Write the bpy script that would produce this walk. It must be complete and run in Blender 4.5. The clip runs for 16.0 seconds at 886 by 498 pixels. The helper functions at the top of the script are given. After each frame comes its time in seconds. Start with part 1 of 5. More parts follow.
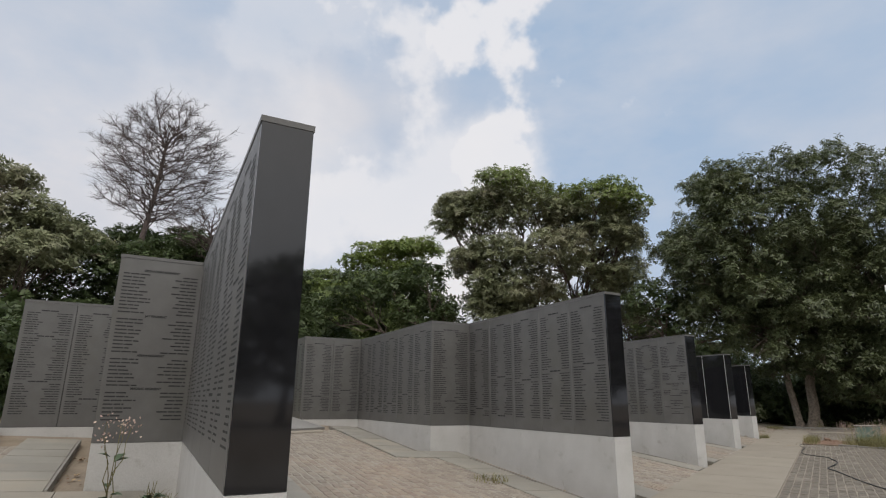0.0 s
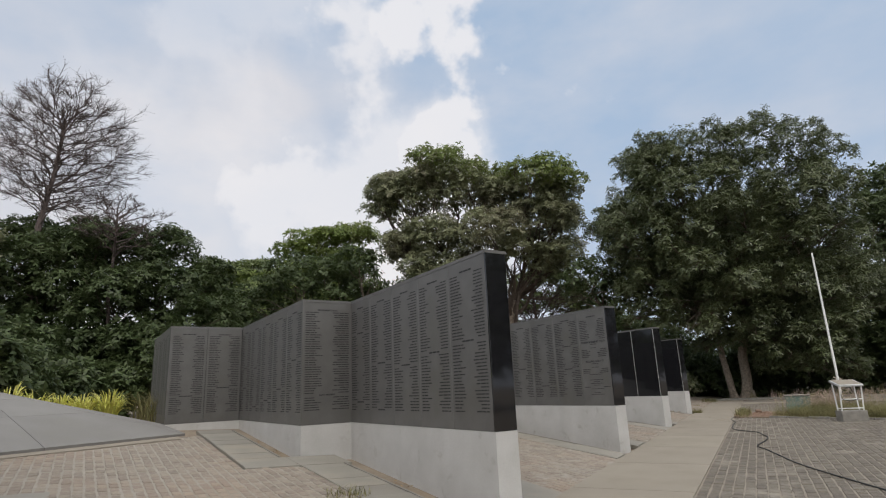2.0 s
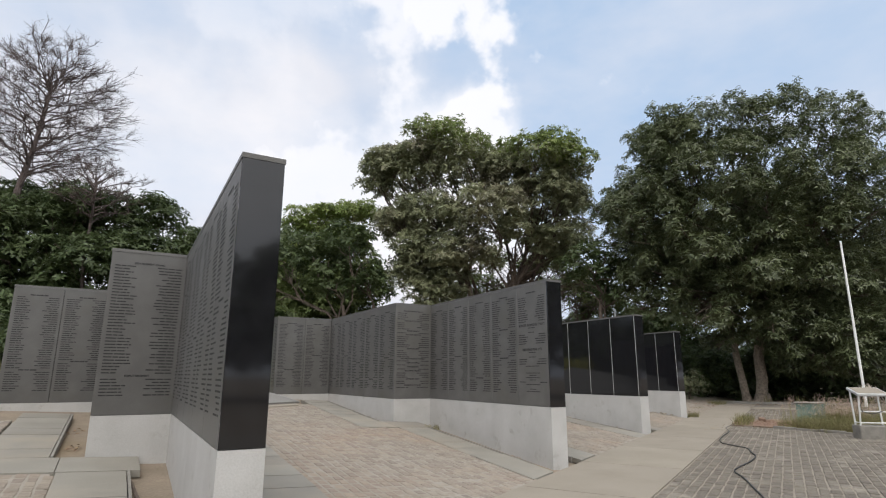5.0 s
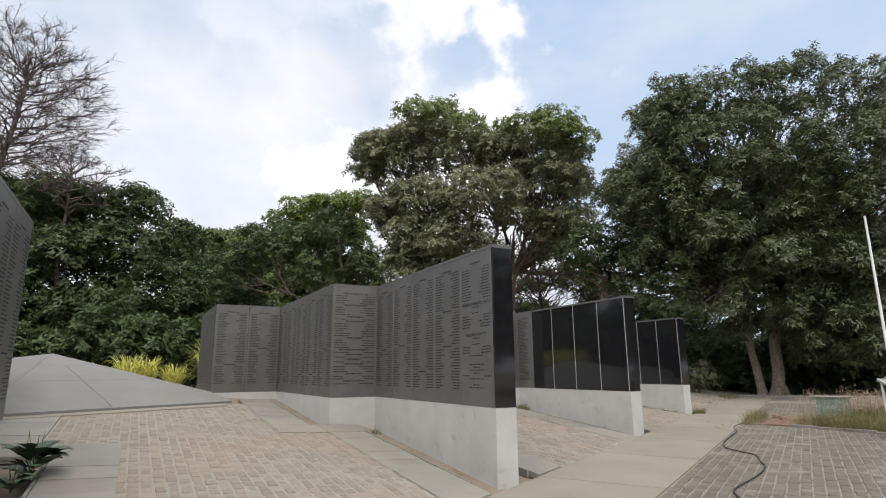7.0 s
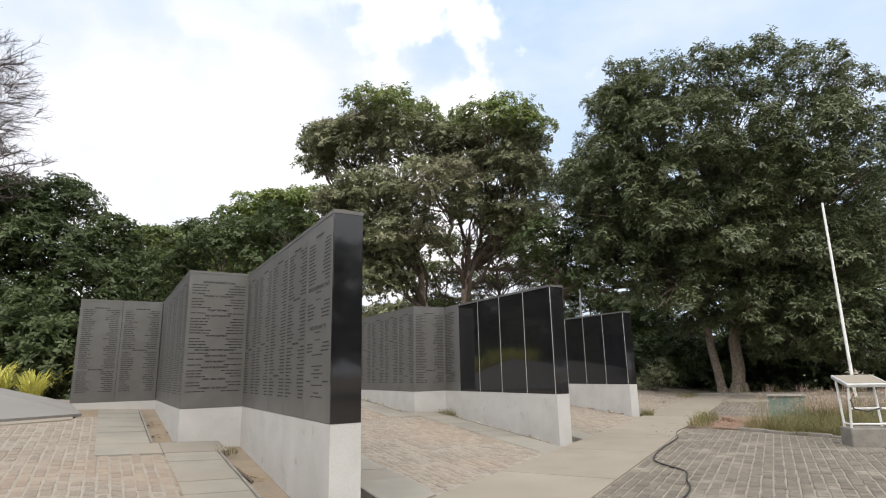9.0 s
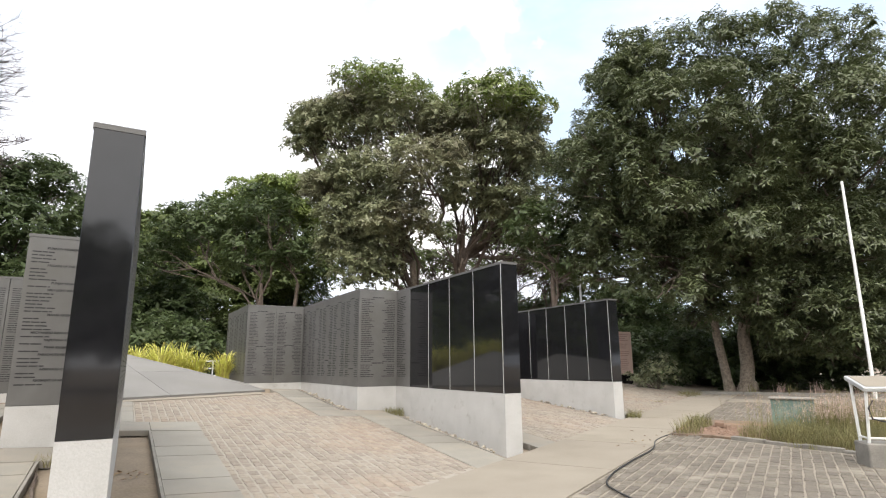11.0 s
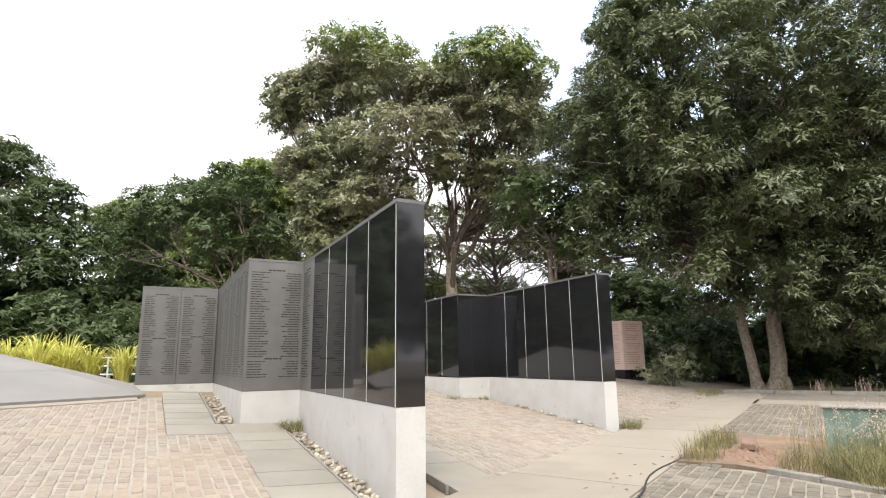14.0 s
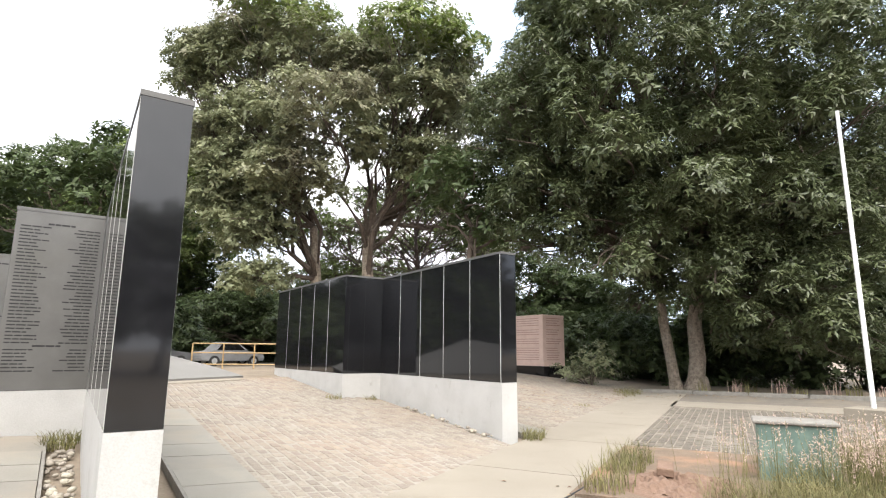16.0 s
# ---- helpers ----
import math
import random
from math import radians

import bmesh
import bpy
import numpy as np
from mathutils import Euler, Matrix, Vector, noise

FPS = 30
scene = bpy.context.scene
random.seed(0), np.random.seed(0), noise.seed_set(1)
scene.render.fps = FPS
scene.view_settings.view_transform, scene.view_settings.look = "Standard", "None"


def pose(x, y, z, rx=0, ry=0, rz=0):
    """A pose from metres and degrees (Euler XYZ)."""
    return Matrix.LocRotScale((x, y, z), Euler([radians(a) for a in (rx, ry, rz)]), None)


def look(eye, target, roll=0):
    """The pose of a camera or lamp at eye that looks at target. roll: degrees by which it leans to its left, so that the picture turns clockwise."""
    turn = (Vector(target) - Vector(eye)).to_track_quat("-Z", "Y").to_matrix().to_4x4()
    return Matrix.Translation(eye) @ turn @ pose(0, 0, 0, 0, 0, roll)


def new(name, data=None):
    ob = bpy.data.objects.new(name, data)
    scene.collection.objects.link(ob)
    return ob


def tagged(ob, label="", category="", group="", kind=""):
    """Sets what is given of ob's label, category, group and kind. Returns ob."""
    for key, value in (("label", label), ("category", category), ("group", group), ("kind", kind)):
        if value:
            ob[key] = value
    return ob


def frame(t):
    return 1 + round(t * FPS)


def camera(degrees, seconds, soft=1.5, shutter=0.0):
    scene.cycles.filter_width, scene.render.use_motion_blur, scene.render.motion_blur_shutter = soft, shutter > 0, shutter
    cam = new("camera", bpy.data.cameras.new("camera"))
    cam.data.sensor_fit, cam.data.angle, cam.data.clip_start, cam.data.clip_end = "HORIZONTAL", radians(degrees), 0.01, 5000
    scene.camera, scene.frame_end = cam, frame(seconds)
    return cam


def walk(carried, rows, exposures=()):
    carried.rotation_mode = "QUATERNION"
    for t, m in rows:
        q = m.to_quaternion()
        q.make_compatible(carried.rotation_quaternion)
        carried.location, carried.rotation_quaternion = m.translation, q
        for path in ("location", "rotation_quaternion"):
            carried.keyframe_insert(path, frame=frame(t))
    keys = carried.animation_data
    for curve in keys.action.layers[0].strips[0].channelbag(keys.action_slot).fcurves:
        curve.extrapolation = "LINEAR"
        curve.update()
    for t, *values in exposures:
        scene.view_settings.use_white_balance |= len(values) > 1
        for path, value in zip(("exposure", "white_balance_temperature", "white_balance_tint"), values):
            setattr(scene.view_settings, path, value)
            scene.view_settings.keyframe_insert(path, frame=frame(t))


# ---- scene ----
cam = camera(76.5, 16.0, soft=1.15)
ROWS = [
    (0, (-0.165, -0.181, 1.594), (0.724, 1.531, 2.119), 0.5),
    (0.5, (0.376, 0.2, 1.591), (1.304, 1.901, 2.087), 0.0),
    (1, (0.913, 0.557, 1.627), (1.865, 2.246, 2.119), -0.6),
    (1.5, (1.533, 0.877, 1.65), (2.521, 2.548, 2.129), -1.1),
    (2, (2.293, 1.061, 1.629), (3.34, 2.695, 2.112), -2.5),
    (2.5, (2.993, 1.183, 1.58), (4.028, 2.828, 2.052), -2.1),
    (3, (3.639, 1.362, 1.618), (4.692, 3.001, 2.071), -2.2),
    (5.5, (6.863, 2.734, 1.619), (7.807, 4.441, 2.062), 0.6),
    (6, (7.526, 3.09, 1.603), (8.438, 4.813, 2.049), 0.4),
    (6.5, (8.123, 3.496, 1.585), (9.014, 5.234, 2.016), 0.3),
    (7, (8.74, 3.815, 1.58), (9.672, 5.532, 2.007), -0.4),
    (7.5, (9.329, 4.101, 1.563), (10.27, 5.812, 1.998), -0.7),
    (8, (9.964, 4.366, 1.61), (10.979, 6.036, 2.036), -1.5),
    (10.5, (13.248, 5.546, 1.559), (14.223, 7.241, 1.98), -0.5),
    (11, (13.878, 5.908, 1.577), (14.84, 7.614, 1.981), -0.4),
    (11.5, (14.485, 6.28, 1.579), (15.424, 8.0, 1.979), -0.6),
    (12, (15.131, 6.765, 1.581), (16.052, 8.494, 1.981), -0.3),
    (12.5, (15.778, 7.204, 1.577), (16.701, 8.932, 1.98), -0.7),
    (13, (16.348, 7.714, 1.581), (17.249, 9.455, 1.975), -0.4),
    (13.5, (16.938, 8.18, 1.548), (17.844, 9.919, 1.941), -0.6),
    (14, (17.535, 8.514, 1.584), (18.439, 10.256, 1.97), -0.7),
    (14.5, (18.094, 8.88, 1.605), (18.996, 10.627, 1.969), -0.4),
    (15, (18.701, 9.27, 1.601), (19.657, 10.989, 1.963), -0.9),
    (15.5, (19.257, 9.694, 1.605), (20.23, 11.405, 1.961), -0.5),
    (16, (19.785, 10.118, 1.606), (20.882, 11.751, 1.966), 0.5),
]
EXPOSURES = [(0, -0.34, 6250, 10), (3, -0.24, 6200, 10), (5.5, 0.02, 6150, 10), (8, 0.15, 6250, 10), (10.5, 0.6, 6350, 10), (13, 0.9, 6350, 10), (16, 1.15, 6250, 10)]
walk(cam, [(t, look(eye, target, roll)) for t, eye, target, roll in ROWS], EXPOSURES)

# ---- sky and sun ----
SUN_ELEVATION, SUN_AZIMUTH = 60.0, 206.0


def toward(heading, elevation):
    h, e = radians(heading), radians(elevation)
    return Vector((math.sin(h) * math.cos(e), math.cos(h) * math.cos(e), math.sin(e)))


sun_from = toward(SUN_AZIMUTH, SUN_ELEVATION)
world = bpy.data.worlds.new("sky")
scene.world = world
world.use_nodes = True
wt = world.node_tree
wt.nodes.clear()
w_out = wt.nodes.new("ShaderNodeOutputWorld")
w_bg = wt.nodes.new("ShaderNodeBackground")
w_sky = wt.nodes.new("ShaderNodeTexSky")
w_sky.sky_type = "NISHITA"
w_sky.sun_disc = False
w_sky.sun_elevation = radians(SUN_ELEVATION)
w_sky.sun_rotation = radians(SUN_AZIMUTH)
w_sky.air_density, w_sky.dust_density = 1.0, 2.0
w_co = wt.nodes.new("ShaderNodeTexCoord")


def sky_noise(scale, detail, rough, stretch=1.0):
    m = wt.nodes.new("ShaderNodeMapping")
    m.inputs["Location"].default_value = (0.35, 0.1, 0.2)
    m.inputs["Scale"].default_value = (1.0, 1.0, stretch)
    n = wt.nodes.new("ShaderNodeTexNoise")
    n.inputs["Scale"].default_value, n.inputs["Detail"].default_value, n.inputs["Roughness"].default_value = scale, detail, rough
    wt.links.new(w_co.outputs["Generated"], m.inputs["Vector"])
    wt.links.new(m.outputs["Vector"], n.inputs["Vector"])
    return n


def sky_range(socket, a, b, c, d, smooth=False):
    r = wt.nodes.new("ShaderNodeMapRange")
    r.interpolation_type = "SMOOTHSTEP" if smooth else "LINEAR"
    for key, value in zip(("From Min", "From Max", "To Min", "To Max"), (a, b, c, d)):
        r.inputs[key].default_value = value
    wt.links.new(socket, r.inputs["Value"])
    return r.outputs["Result"]


def sky_math(operation, a, b):
    n = wt.nodes.new("ShaderNodeMath")
    n.operation = operation
    for i, s in enumerate((a, b)):
        if isinstance(s, float):
            n.inputs[i].default_value = s
        else:
            wt.links.new(s, n.inputs[i])
    return n.outputs[0]


def sky_dot(socket, direction):
    n = wt.nodes.new("ShaderNodeVectorMath")
    n.operation = "DOT_PRODUCT"
    n.inputs[1].default_value = direction
    wt.links.new(socket, n.inputs[0])
    return n.outputs["Value"]


# the direction, crumpled, gives the cumulus its ragged rim
w_crumple = sky_noise(6.0, 5.0, 0.5)
w_shift = wt.nodes.new("ShaderNodeVectorMath")
w_shift.operation = "MULTIPLY_ADD"
w_shift.inputs[1].default_value = (0.15, 0.15, 0.15)
wt.links.new(w_crumple.outputs["Color"], w_shift.inputs[0])
w_back = wt.nodes.new("ShaderNodeVectorMath")
w_back.operation = "SUBTRACT"
w_back.inputs[1].default_value = (0.075, 0.075, 0.075)
wt.links.new(w_co.outputs["Generated"], w_back.inputs[0])
wt.links.new(w_back.outputs["Vector"], w_shift.inputs[2])
# heaps of cumulus (heading, height and width in degrees, thickness) over a wide low bank
CUMULUS = [(35, 31, 7.5, 0.82), (34, 26, 7, 0.5), (22, 27, 9, 0.7), (28, 21, 13, 0.7), (10, 33, 10, 0.3), (12, 23, 15, 0.3)]
heap_sum = None
for heading, height, wide, thick in CUMULUS:
    lobe = sky_range(sky_dot(w_shift.outputs["Vector"], toward(heading, height)), math.cos(radians(wide * 1.15)), math.cos(radians(wide * 0.1)), 0.0, thick, True)
    heap_sum = lobe if heap_sum is None else sky_math("MAXIMUM", heap_sum, lobe)
w_bank = sky_range(sky_dot(w_shift.outputs["Vector"], toward(2, 8)), math.cos(radians(42)), math.cos(radians(24)), 0.0, 1.0, True)
w_thin = sky_range(sky_noise(2.2, 6.0, 0.55, 2.2).outputs["Fac"], 0.40, 0.66, 0.0, 0.65)
w_sep = wt.nodes.new("ShaderNodeSeparateXYZ")
wt.links.new(w_co.outputs["Generated"], w_sep.inputs[0])
w_low = sky_range(w_sep.outputs["Z"], 0.05, 0.45, 0.4, 0.0)
w_soft = sky_math("MINIMUM", sky_math("ADD", sky_math("ADD", w_thin, w_low), sky_math("MULTIPLY", w_bank, 0.4)), 1.0)
w_tone = wt.nodes.new("ShaderNodeValToRGB")
w_tone.color_ramp.elements[0].position = 0.34
w_tone.color_ramp.elements[0].color = (7.3, 7.6, 8.3, 1)
w_tone.color_ramp.elements[1].position = 0.62
w_tone.color_ramp.elements[1].color = (9.3, 8.95, 8.95, 1)
wt.links.new(sky_noise(4.0, 6.0, 0.5).outputs["Fac"], w_tone.inputs["Fac"])


def sky_mix(factor, a, b):
    n = wt.nodes.new("ShaderNodeMix")
    n.data_type = "RGBA"
    for key, s in (("Factor", factor), ("A", a), ("B", b)):
        if isinstance(s, (float, tuple)):
            n.inputs[key].default_value = s
        else:
            wt.links.new(s, n.inputs[key])
    return n.outputs["Result"]


w_blue = sky_mix(0.72, w_sky.outputs["Color"], (6.3, 7.9, 9.9, 1.0))
w_veil = sky_mix(w_soft, w_blue, w_tone.outputs["Color"])
w_full = sky_mix(heap_sum, w_veil, (11.2, 10.7, 10.4, 1.0))
# haze brightens towards the hidden sun
w_glow = sky_range(sky_dot(w_co.outputs["Generated"], sun_from), 0.25, 1.0, 0.0, 1.0, True)
wt.links.new(sky_mix(w_glow, w_full, (22.0, 20.8, 19.2, 1.0)), w_bg.inputs["Color"])
w_bg.inputs["Strength"].default_value = 0.1
wt.links.new(w_bg.outputs["Background"], w_out.inputs["Surface"])

sun = new("sun", bpy.data.lights.new("sun", "SUN"))
sun.data.energy = 1.2
sun.data.angle = radians(20)
sun.data.color = (1.0, 0.95, 0.88)
sun.matrix_world = look(sun_from * 60, (0, 0, 0))

# ---- materials ----
def material(name, dark, light, rough=0.8, scale=8.0, fine=60.0, bump=0.15, per_object=0.0, per_island=0.0, metallic=0.0, contrast=(0.3, 0.7), stain=None, stain_scale=0.7, stain_range=(0.5, 0.7), specular=0.5, translucent=0.0):
    """Two-scale mottled surface: coarse patches, fine grain, optional stains, variation from piece to piece."""
    m = bpy.data.materials.new(name)
    m.use_nodes = True
    nt = m.node_tree
    n, l = nt.nodes, nt.links
    b = n["Principled BSDF"]
    co = n.new("ShaderNodeTexCoord")
    geo = n.new("ShaderNodeNewGeometry")
    a = n.new("ShaderNodeTexNoise")
    a.inputs["Scale"].default_value, a.inputs["Detail"].default_value = scale, 5
    f = n.new("ShaderNodeTexNoise")
    f.inputs["Scale"].default_value, f.inputs["Detail"].default_value = fine, 3
    l.new(geo.outputs["Position"], a.inputs["Vector"])
    l.new(geo.outputs["Position"], f.inputs["Vector"])
    mx = n.new("ShaderNodeMath")
    mx.operation = "MULTIPLY_ADD"
    l.new(f.outputs["Fac"], mx.inputs[0])
    mx.inputs[1].default_value = 0.45
    half = n.new("ShaderNodeMath")
    half.operation = "MULTIPLY"
    l.new(a.outputs["Fac"], half.inputs[0])
    half.inputs[1].default_value = 0.55
    l.new(half.outputs[0], mx.inputs[2])
    r = n.new("ShaderNodeValToRGB")
    r.color_ramp.elements[0].position, r.color_ramp.elements[1].position = contrast
    r.color_ramp.elements[0].color, r.color_ramp.elements[1].color = (*dark, 1), (*light, 1)
    l.new(mx.outputs[0], r.inputs["Fac"])
    col = r.outputs["Color"]
    if stain:
        s = n.new("ShaderNodeTexNoise")
        s.inputs["Scale"].default_value, s.inputs["Detail"].default_value = stain_scale, 7
        s.inputs["Roughness"].default_value = 0.62
        l.new(geo.outputs["Position"], s.inputs["Vector"])
        sr = n.new("ShaderNodeMapRange")
        sr.inputs["From Min"].default_value, sr.inputs["From Max"].default_value = stain_range
        l.new(s.outputs["Fac"], sr.inputs["Value"])
        sm = n.new("ShaderNodeMix")
        sm.data_type = "RGBA"
        l.new(sr.outputs["Result"], sm.inputs["Factor"])
        l.new(col, sm.inputs["A"])
        sm.inputs["B"].default_value = (*stain, 1)
        col = sm.outputs["Result"]
    for amount, socket in ((per_object, None), (per_island, geo.outputs["Random Per Island"])):
        if amount:
            if socket is None:
                socket = n.new("ShaderNodeObjectInfo").outputs["Random"]
            v = n.new("ShaderNodeMapRange")
            v.inputs["To Min"].default_value, v.inputs["To Max"].default_value = 1 - amount, 1 + amount
            l.new(socket, v.inputs["Value"])
            h = n.new("ShaderNodeHueSaturation")
            hv = n.new("ShaderNodeMapRange")
            hv.inputs["To Min"].default_value, hv.inputs["To Max"].default_value = 0.5 - amount * 0.05, 0.5 + amount * 0.05
            l.new(socket, hv.inputs["Value"])
            l.new(hv.outputs["Result"], h.inputs["Hue"])
            l.new(v.outputs["Result"], h.inputs["Value"])
            l.new(col, h.inputs["Color"])
            col = h.outputs["Color"]
    l.new(col, b.inputs["Base Color"])
    b.inputs["Roughness"].default_value = rough
    b.inputs["Metallic"].default_value = metallic
    b.inputs["Specular IOR Level"].default_value = specular
    if bump:
        bp = n.new("ShaderNodeBump")
        bp.inputs["Strength"].default_value, bp.inputs["Distance"].default_value = bump, 0.02
        l.new(mx.outputs[0], bp.inputs["Height"])
        l.new(bp.outputs["Normal"], b.inputs["Normal"])
    if translucent:
        tr = n.new("ShaderNodeBsdfTranslucent")
        l.new(col, tr.inputs["Color"])
        ms = n.new("ShaderNodeMixShader")
        ms.inputs["Fac"].default_value = translucent
        l.new(b.outputs["BSDF"], ms.inputs[1])
        l.new(tr.outputs["BSDF"], ms.inputs[2])
        l.new(ms.outputs["Shader"], n["Material Output"].inputs["Surface"])
    return m


M_GRANITE = material("honed_grey_granite", (0.085, 0.082, 0.079), (0.141, 0.137, 0.131), 0.42, 3, 220, 0.03, per_object=0.06, contrast=(0.25, 0.75), stain=(0.102, 0.098, 0.088), stain_scale=1.1)
M_BLACK = material("polished_black_granite", (0.006, 0.006, 0.007), (0.016, 0.016, 0.018), 0.06, 6, 260, 0.0, per_object=0.1, specular=0.62)
M_LETTER = material("engraved_dark_paint", (0.012, 0.012, 0.012), (0.03, 0.03, 0.03), 0.7, 30, 200, 0)
M_JOINT = material("pale_joint_sealant", (0.42, 0.42, 0.40), (0.6, 0.6, 0.57), 0.7, 10, 90, 0.1)
M_PLASTER = material("white_painted_plaster", (0.405, 0.396, 0.378), (0.525, 0.517, 0.503), 0.75, 2.2, 70, 0.25, stain=(0.27, 0.245, 0.21), stain_scale=3.2, stain_range=(0.60, 0.84))
M_CONCRETE = material("pale_concrete", (0.199, 0.173, 0.136), (0.281, 0.248, 0.200), 0.85, 1.2, 70, 0.2, per_object=0.04, stain=(0.221, 0.193, 0.156), stain_scale=0.6, stain_range=(0.5, 0.78))
M_SLAB = material("grey_stone_slab", (0.191, 0.178, 0.152), (0.265, 0.248, 0.214), 0.7, 1.6, 80, 0.15, per_object=0.08, stain=(0.265, 0.228, 0.180), stain_scale=0.8, stain_range=(0.5, 0.75))
M_PAVER = material("tan_paver", (0.182, 0.156, 0.124), (0.291, 0.252, 0.210), 0.9, 14, 75, 0.9, per_object=0.12, stain=(0.28, 0.215, 0.165), stain_scale=0.4, stain_range=(0.45, 0.75))
M_PAVER_REST = material("tan_paver_rest", (0.182, 0.156, 0.124), (0.291, 0.252, 0.210), 0.9, 14, 75, 0.9, per_island=0.12, stain=(0.28, 0.215, 0.165), stain_scale=0.4, stain_range=(0.45, 0.75))
M_COBBLE = material("grey_paver", (0.096, 0.082, 0.065), (0.170, 0.148, 0.120), 0.9, 14, 75, 0.9, per_object=0.15, stain=(0.25, 0.225, 0.185), stain_scale=1.1, stain_range=(0.52, 0.72))
M_COBBLE_REST = material("grey_paver_rest", (0.096, 0.082, 0.065), (0.170, 0.148, 0.120), 0.9, 14, 75, 0.9, per_island=0.15, stain=(0.25, 0.225, 0.185), stain_scale=1.1, stain_range=(0.52, 0.72))
M_MORTAR = material("sandy_joint", (0.192, 0.167, 0.133), (0.273, 0.239, 0.196), 0.95, 6, 60, 0.3)
M_SAND = material("pale_sand_joint", (0.238, 0.214, 0.179), (0.326, 0.297, 0.255), 0.95, 6, 60, 0.3, stain=(0.24, 0.205, 0.16), stain_scale=0.8)
M_EARTH = material("dry_earth", (0.16, 0.128, 0.094), (0.27, 0.22, 0.165), 0.95, 2, 30, 0.5, stain=(0.20, 0.15, 0.09), stain_scale=0.3)
M_RED = material("red_soil", (0.135, 0.082, 0.056), (0.220, 0.146, 0.105), 0.95, 6, 40, 0.9)
M_BARK = material("grey_brown_bark", (0.06, 0.045, 0.035), (0.16, 0.125, 0.10), 0.9, 5, 40, 0.8)
M_TWIG = material("dry_twig", (0.055, 0.042, 0.038), (0.12, 0.09, 0.08), 0.9, 5, 40, 0.2)
LEAF = dict(rough=0.42, scale=0.35, fine=2.0, bump=0, per_island=0.2, translucent=0.34, specular=0.28)
M_LEAF_MANGO = material("mango_leaf", (0.065, 0.083, 0.036), (0.148, 0.171, 0.080), **{**LEAF, "translucent": 0.26, "specular": 0.5, "rough": 0.38})
M_LEAF_RAIN = material("rain_tree_leaf", (0.165, 0.184, 0.098), (0.310, 0.320, 0.189), stain=(0.244, 0.217, 0.156), stain_scale=0.16, stain_range=(0.5, 0.7), **LEAF)
M_LEAF_UMB = material("yellow_green_leaf", (0.116, 0.163, 0.042), (0.237, 0.281, 0.083), **LEAF)
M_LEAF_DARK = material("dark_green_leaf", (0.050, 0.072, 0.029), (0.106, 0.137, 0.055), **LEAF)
M_LEAF_GREEN = material("fresh_green_leaf", (0.090, 0.121, 0.038), (0.174, 0.211, 0.076), **LEAF)
M_BLADE = material("lime_grass_blade", (0.414, 0.425, 0.069), (0.759, 0.713, 0.230), 0.5, 3, 20, 0, per_island=0.25, translucent=0.4)
M_GRASS = material("half_dry_grass", (0.095, 0.105, 0.035), (0.275, 0.233, 0.106), 0.7, 2, 20, 0, per_island=0.35, translucent=0.3)
M_PINK = material("pink_sandstone", (0.561, 0.405, 0.345), (0.697, 0.532, 0.468), 0.8, 3, 60, 0.2)
M_TEAL = material("teal_paint", (0.10, 0.155, 0.13), (0.15, 0.215, 0.18), 0.6, 2, 50, 0.1, stain=(0.22, 0.30, 0.25), stain_scale=2)
M_METAL = material("galvanised_metal", (0.45, 0.46, 0.46), (0.62, 0.63, 0.63), 0.45, 5, 60, 0.05, metallic=0.4)
M_WHITE = material("white_enamel", (0.68, 0.68, 0.66), (0.80, 0.80, 0.78), 0.4, 4, 50, 0.05)
M_CABLE = material("black_cable_rubber", (0.015, 0.015, 0.015), (0.035, 0.035, 0.035), 0.6, 20, 90, 0.1)
M_PEBBLE = material("pale_pebble", (0.230, 0.200, 0.157), (0.391, 0.353, 0.293), 0.75, 10, 60, 0.3, per_island=0.3)
M_YELLOW = material("yellow_rail_paint", (0.28, 0.19, 0.085), (0.42, 0.29, 0.14), 0.5, 5, 50, 0.05)
M_CAR_GREY = material("grey_car_paint", (0.10, 0.10, 0.105), (0.14, 0.14, 0.145), 0.3, 3, 60, 0.0)
M_CAR_SILVER = material("silver_car_paint", (0.24, 0.24, 0.245), (0.31, 0.31, 0.315), 0.3, 3, 60, 0.0)
M_APRON = material("smooth_grey_concrete", (0.158, 0.151, 0.140), (0.213, 0.205, 0.194), 0.75, 0.9, 60, 0.1, per_object=0.05, stain=(0.18, 0.172, 0.155), stain_scale=0.7)
# near-black colour stands in for shade in the gap under the aprons
M_SHADE = material("gap_shade_masonry", (0.05, 0.045, 0.04), (0.10, 0.09, 0.08), 0.9, 4, 50, 0.3)
M_CORE = material("dark_grout", (0.05, 0.05, 0.05), (0.09, 0.09, 0.09), 0.85, 6, 60, 0.2)
M_EDGE = material("weathered_edging", (0.144, 0.135, 0.117), (0.270, 0.252, 0.225), 0.85, 6, 60, 0.3)
M_PLANT = material("broad_leaf_green", (0.035, 0.065, 0.03), (0.09, 0.13, 0.07), 0.4, 4, 40, 0.05, per_island=0.25)
M_SEED = material("pinkish_seed_head", (0.34, 0.24, 0.19), (0.50, 0.38, 0.32), 0.8, 4, 40, 0, per_island=0.3)
M_BARK_PALE = material("pale_mango_bark", (0.169, 0.137, 0.104), (0.390, 0.325, 0.260), 0.9, 7, 30, 1.0, contrast=(0.38, 0.62))
M_BED = material("reddish_bed_soil", (0.109, 0.078, 0.054), (0.197, 0.146, 0.105), 0.95, 3, 40, 0.6, stain=(0.30, 0.17, 0.10), stain_scale=0.8)
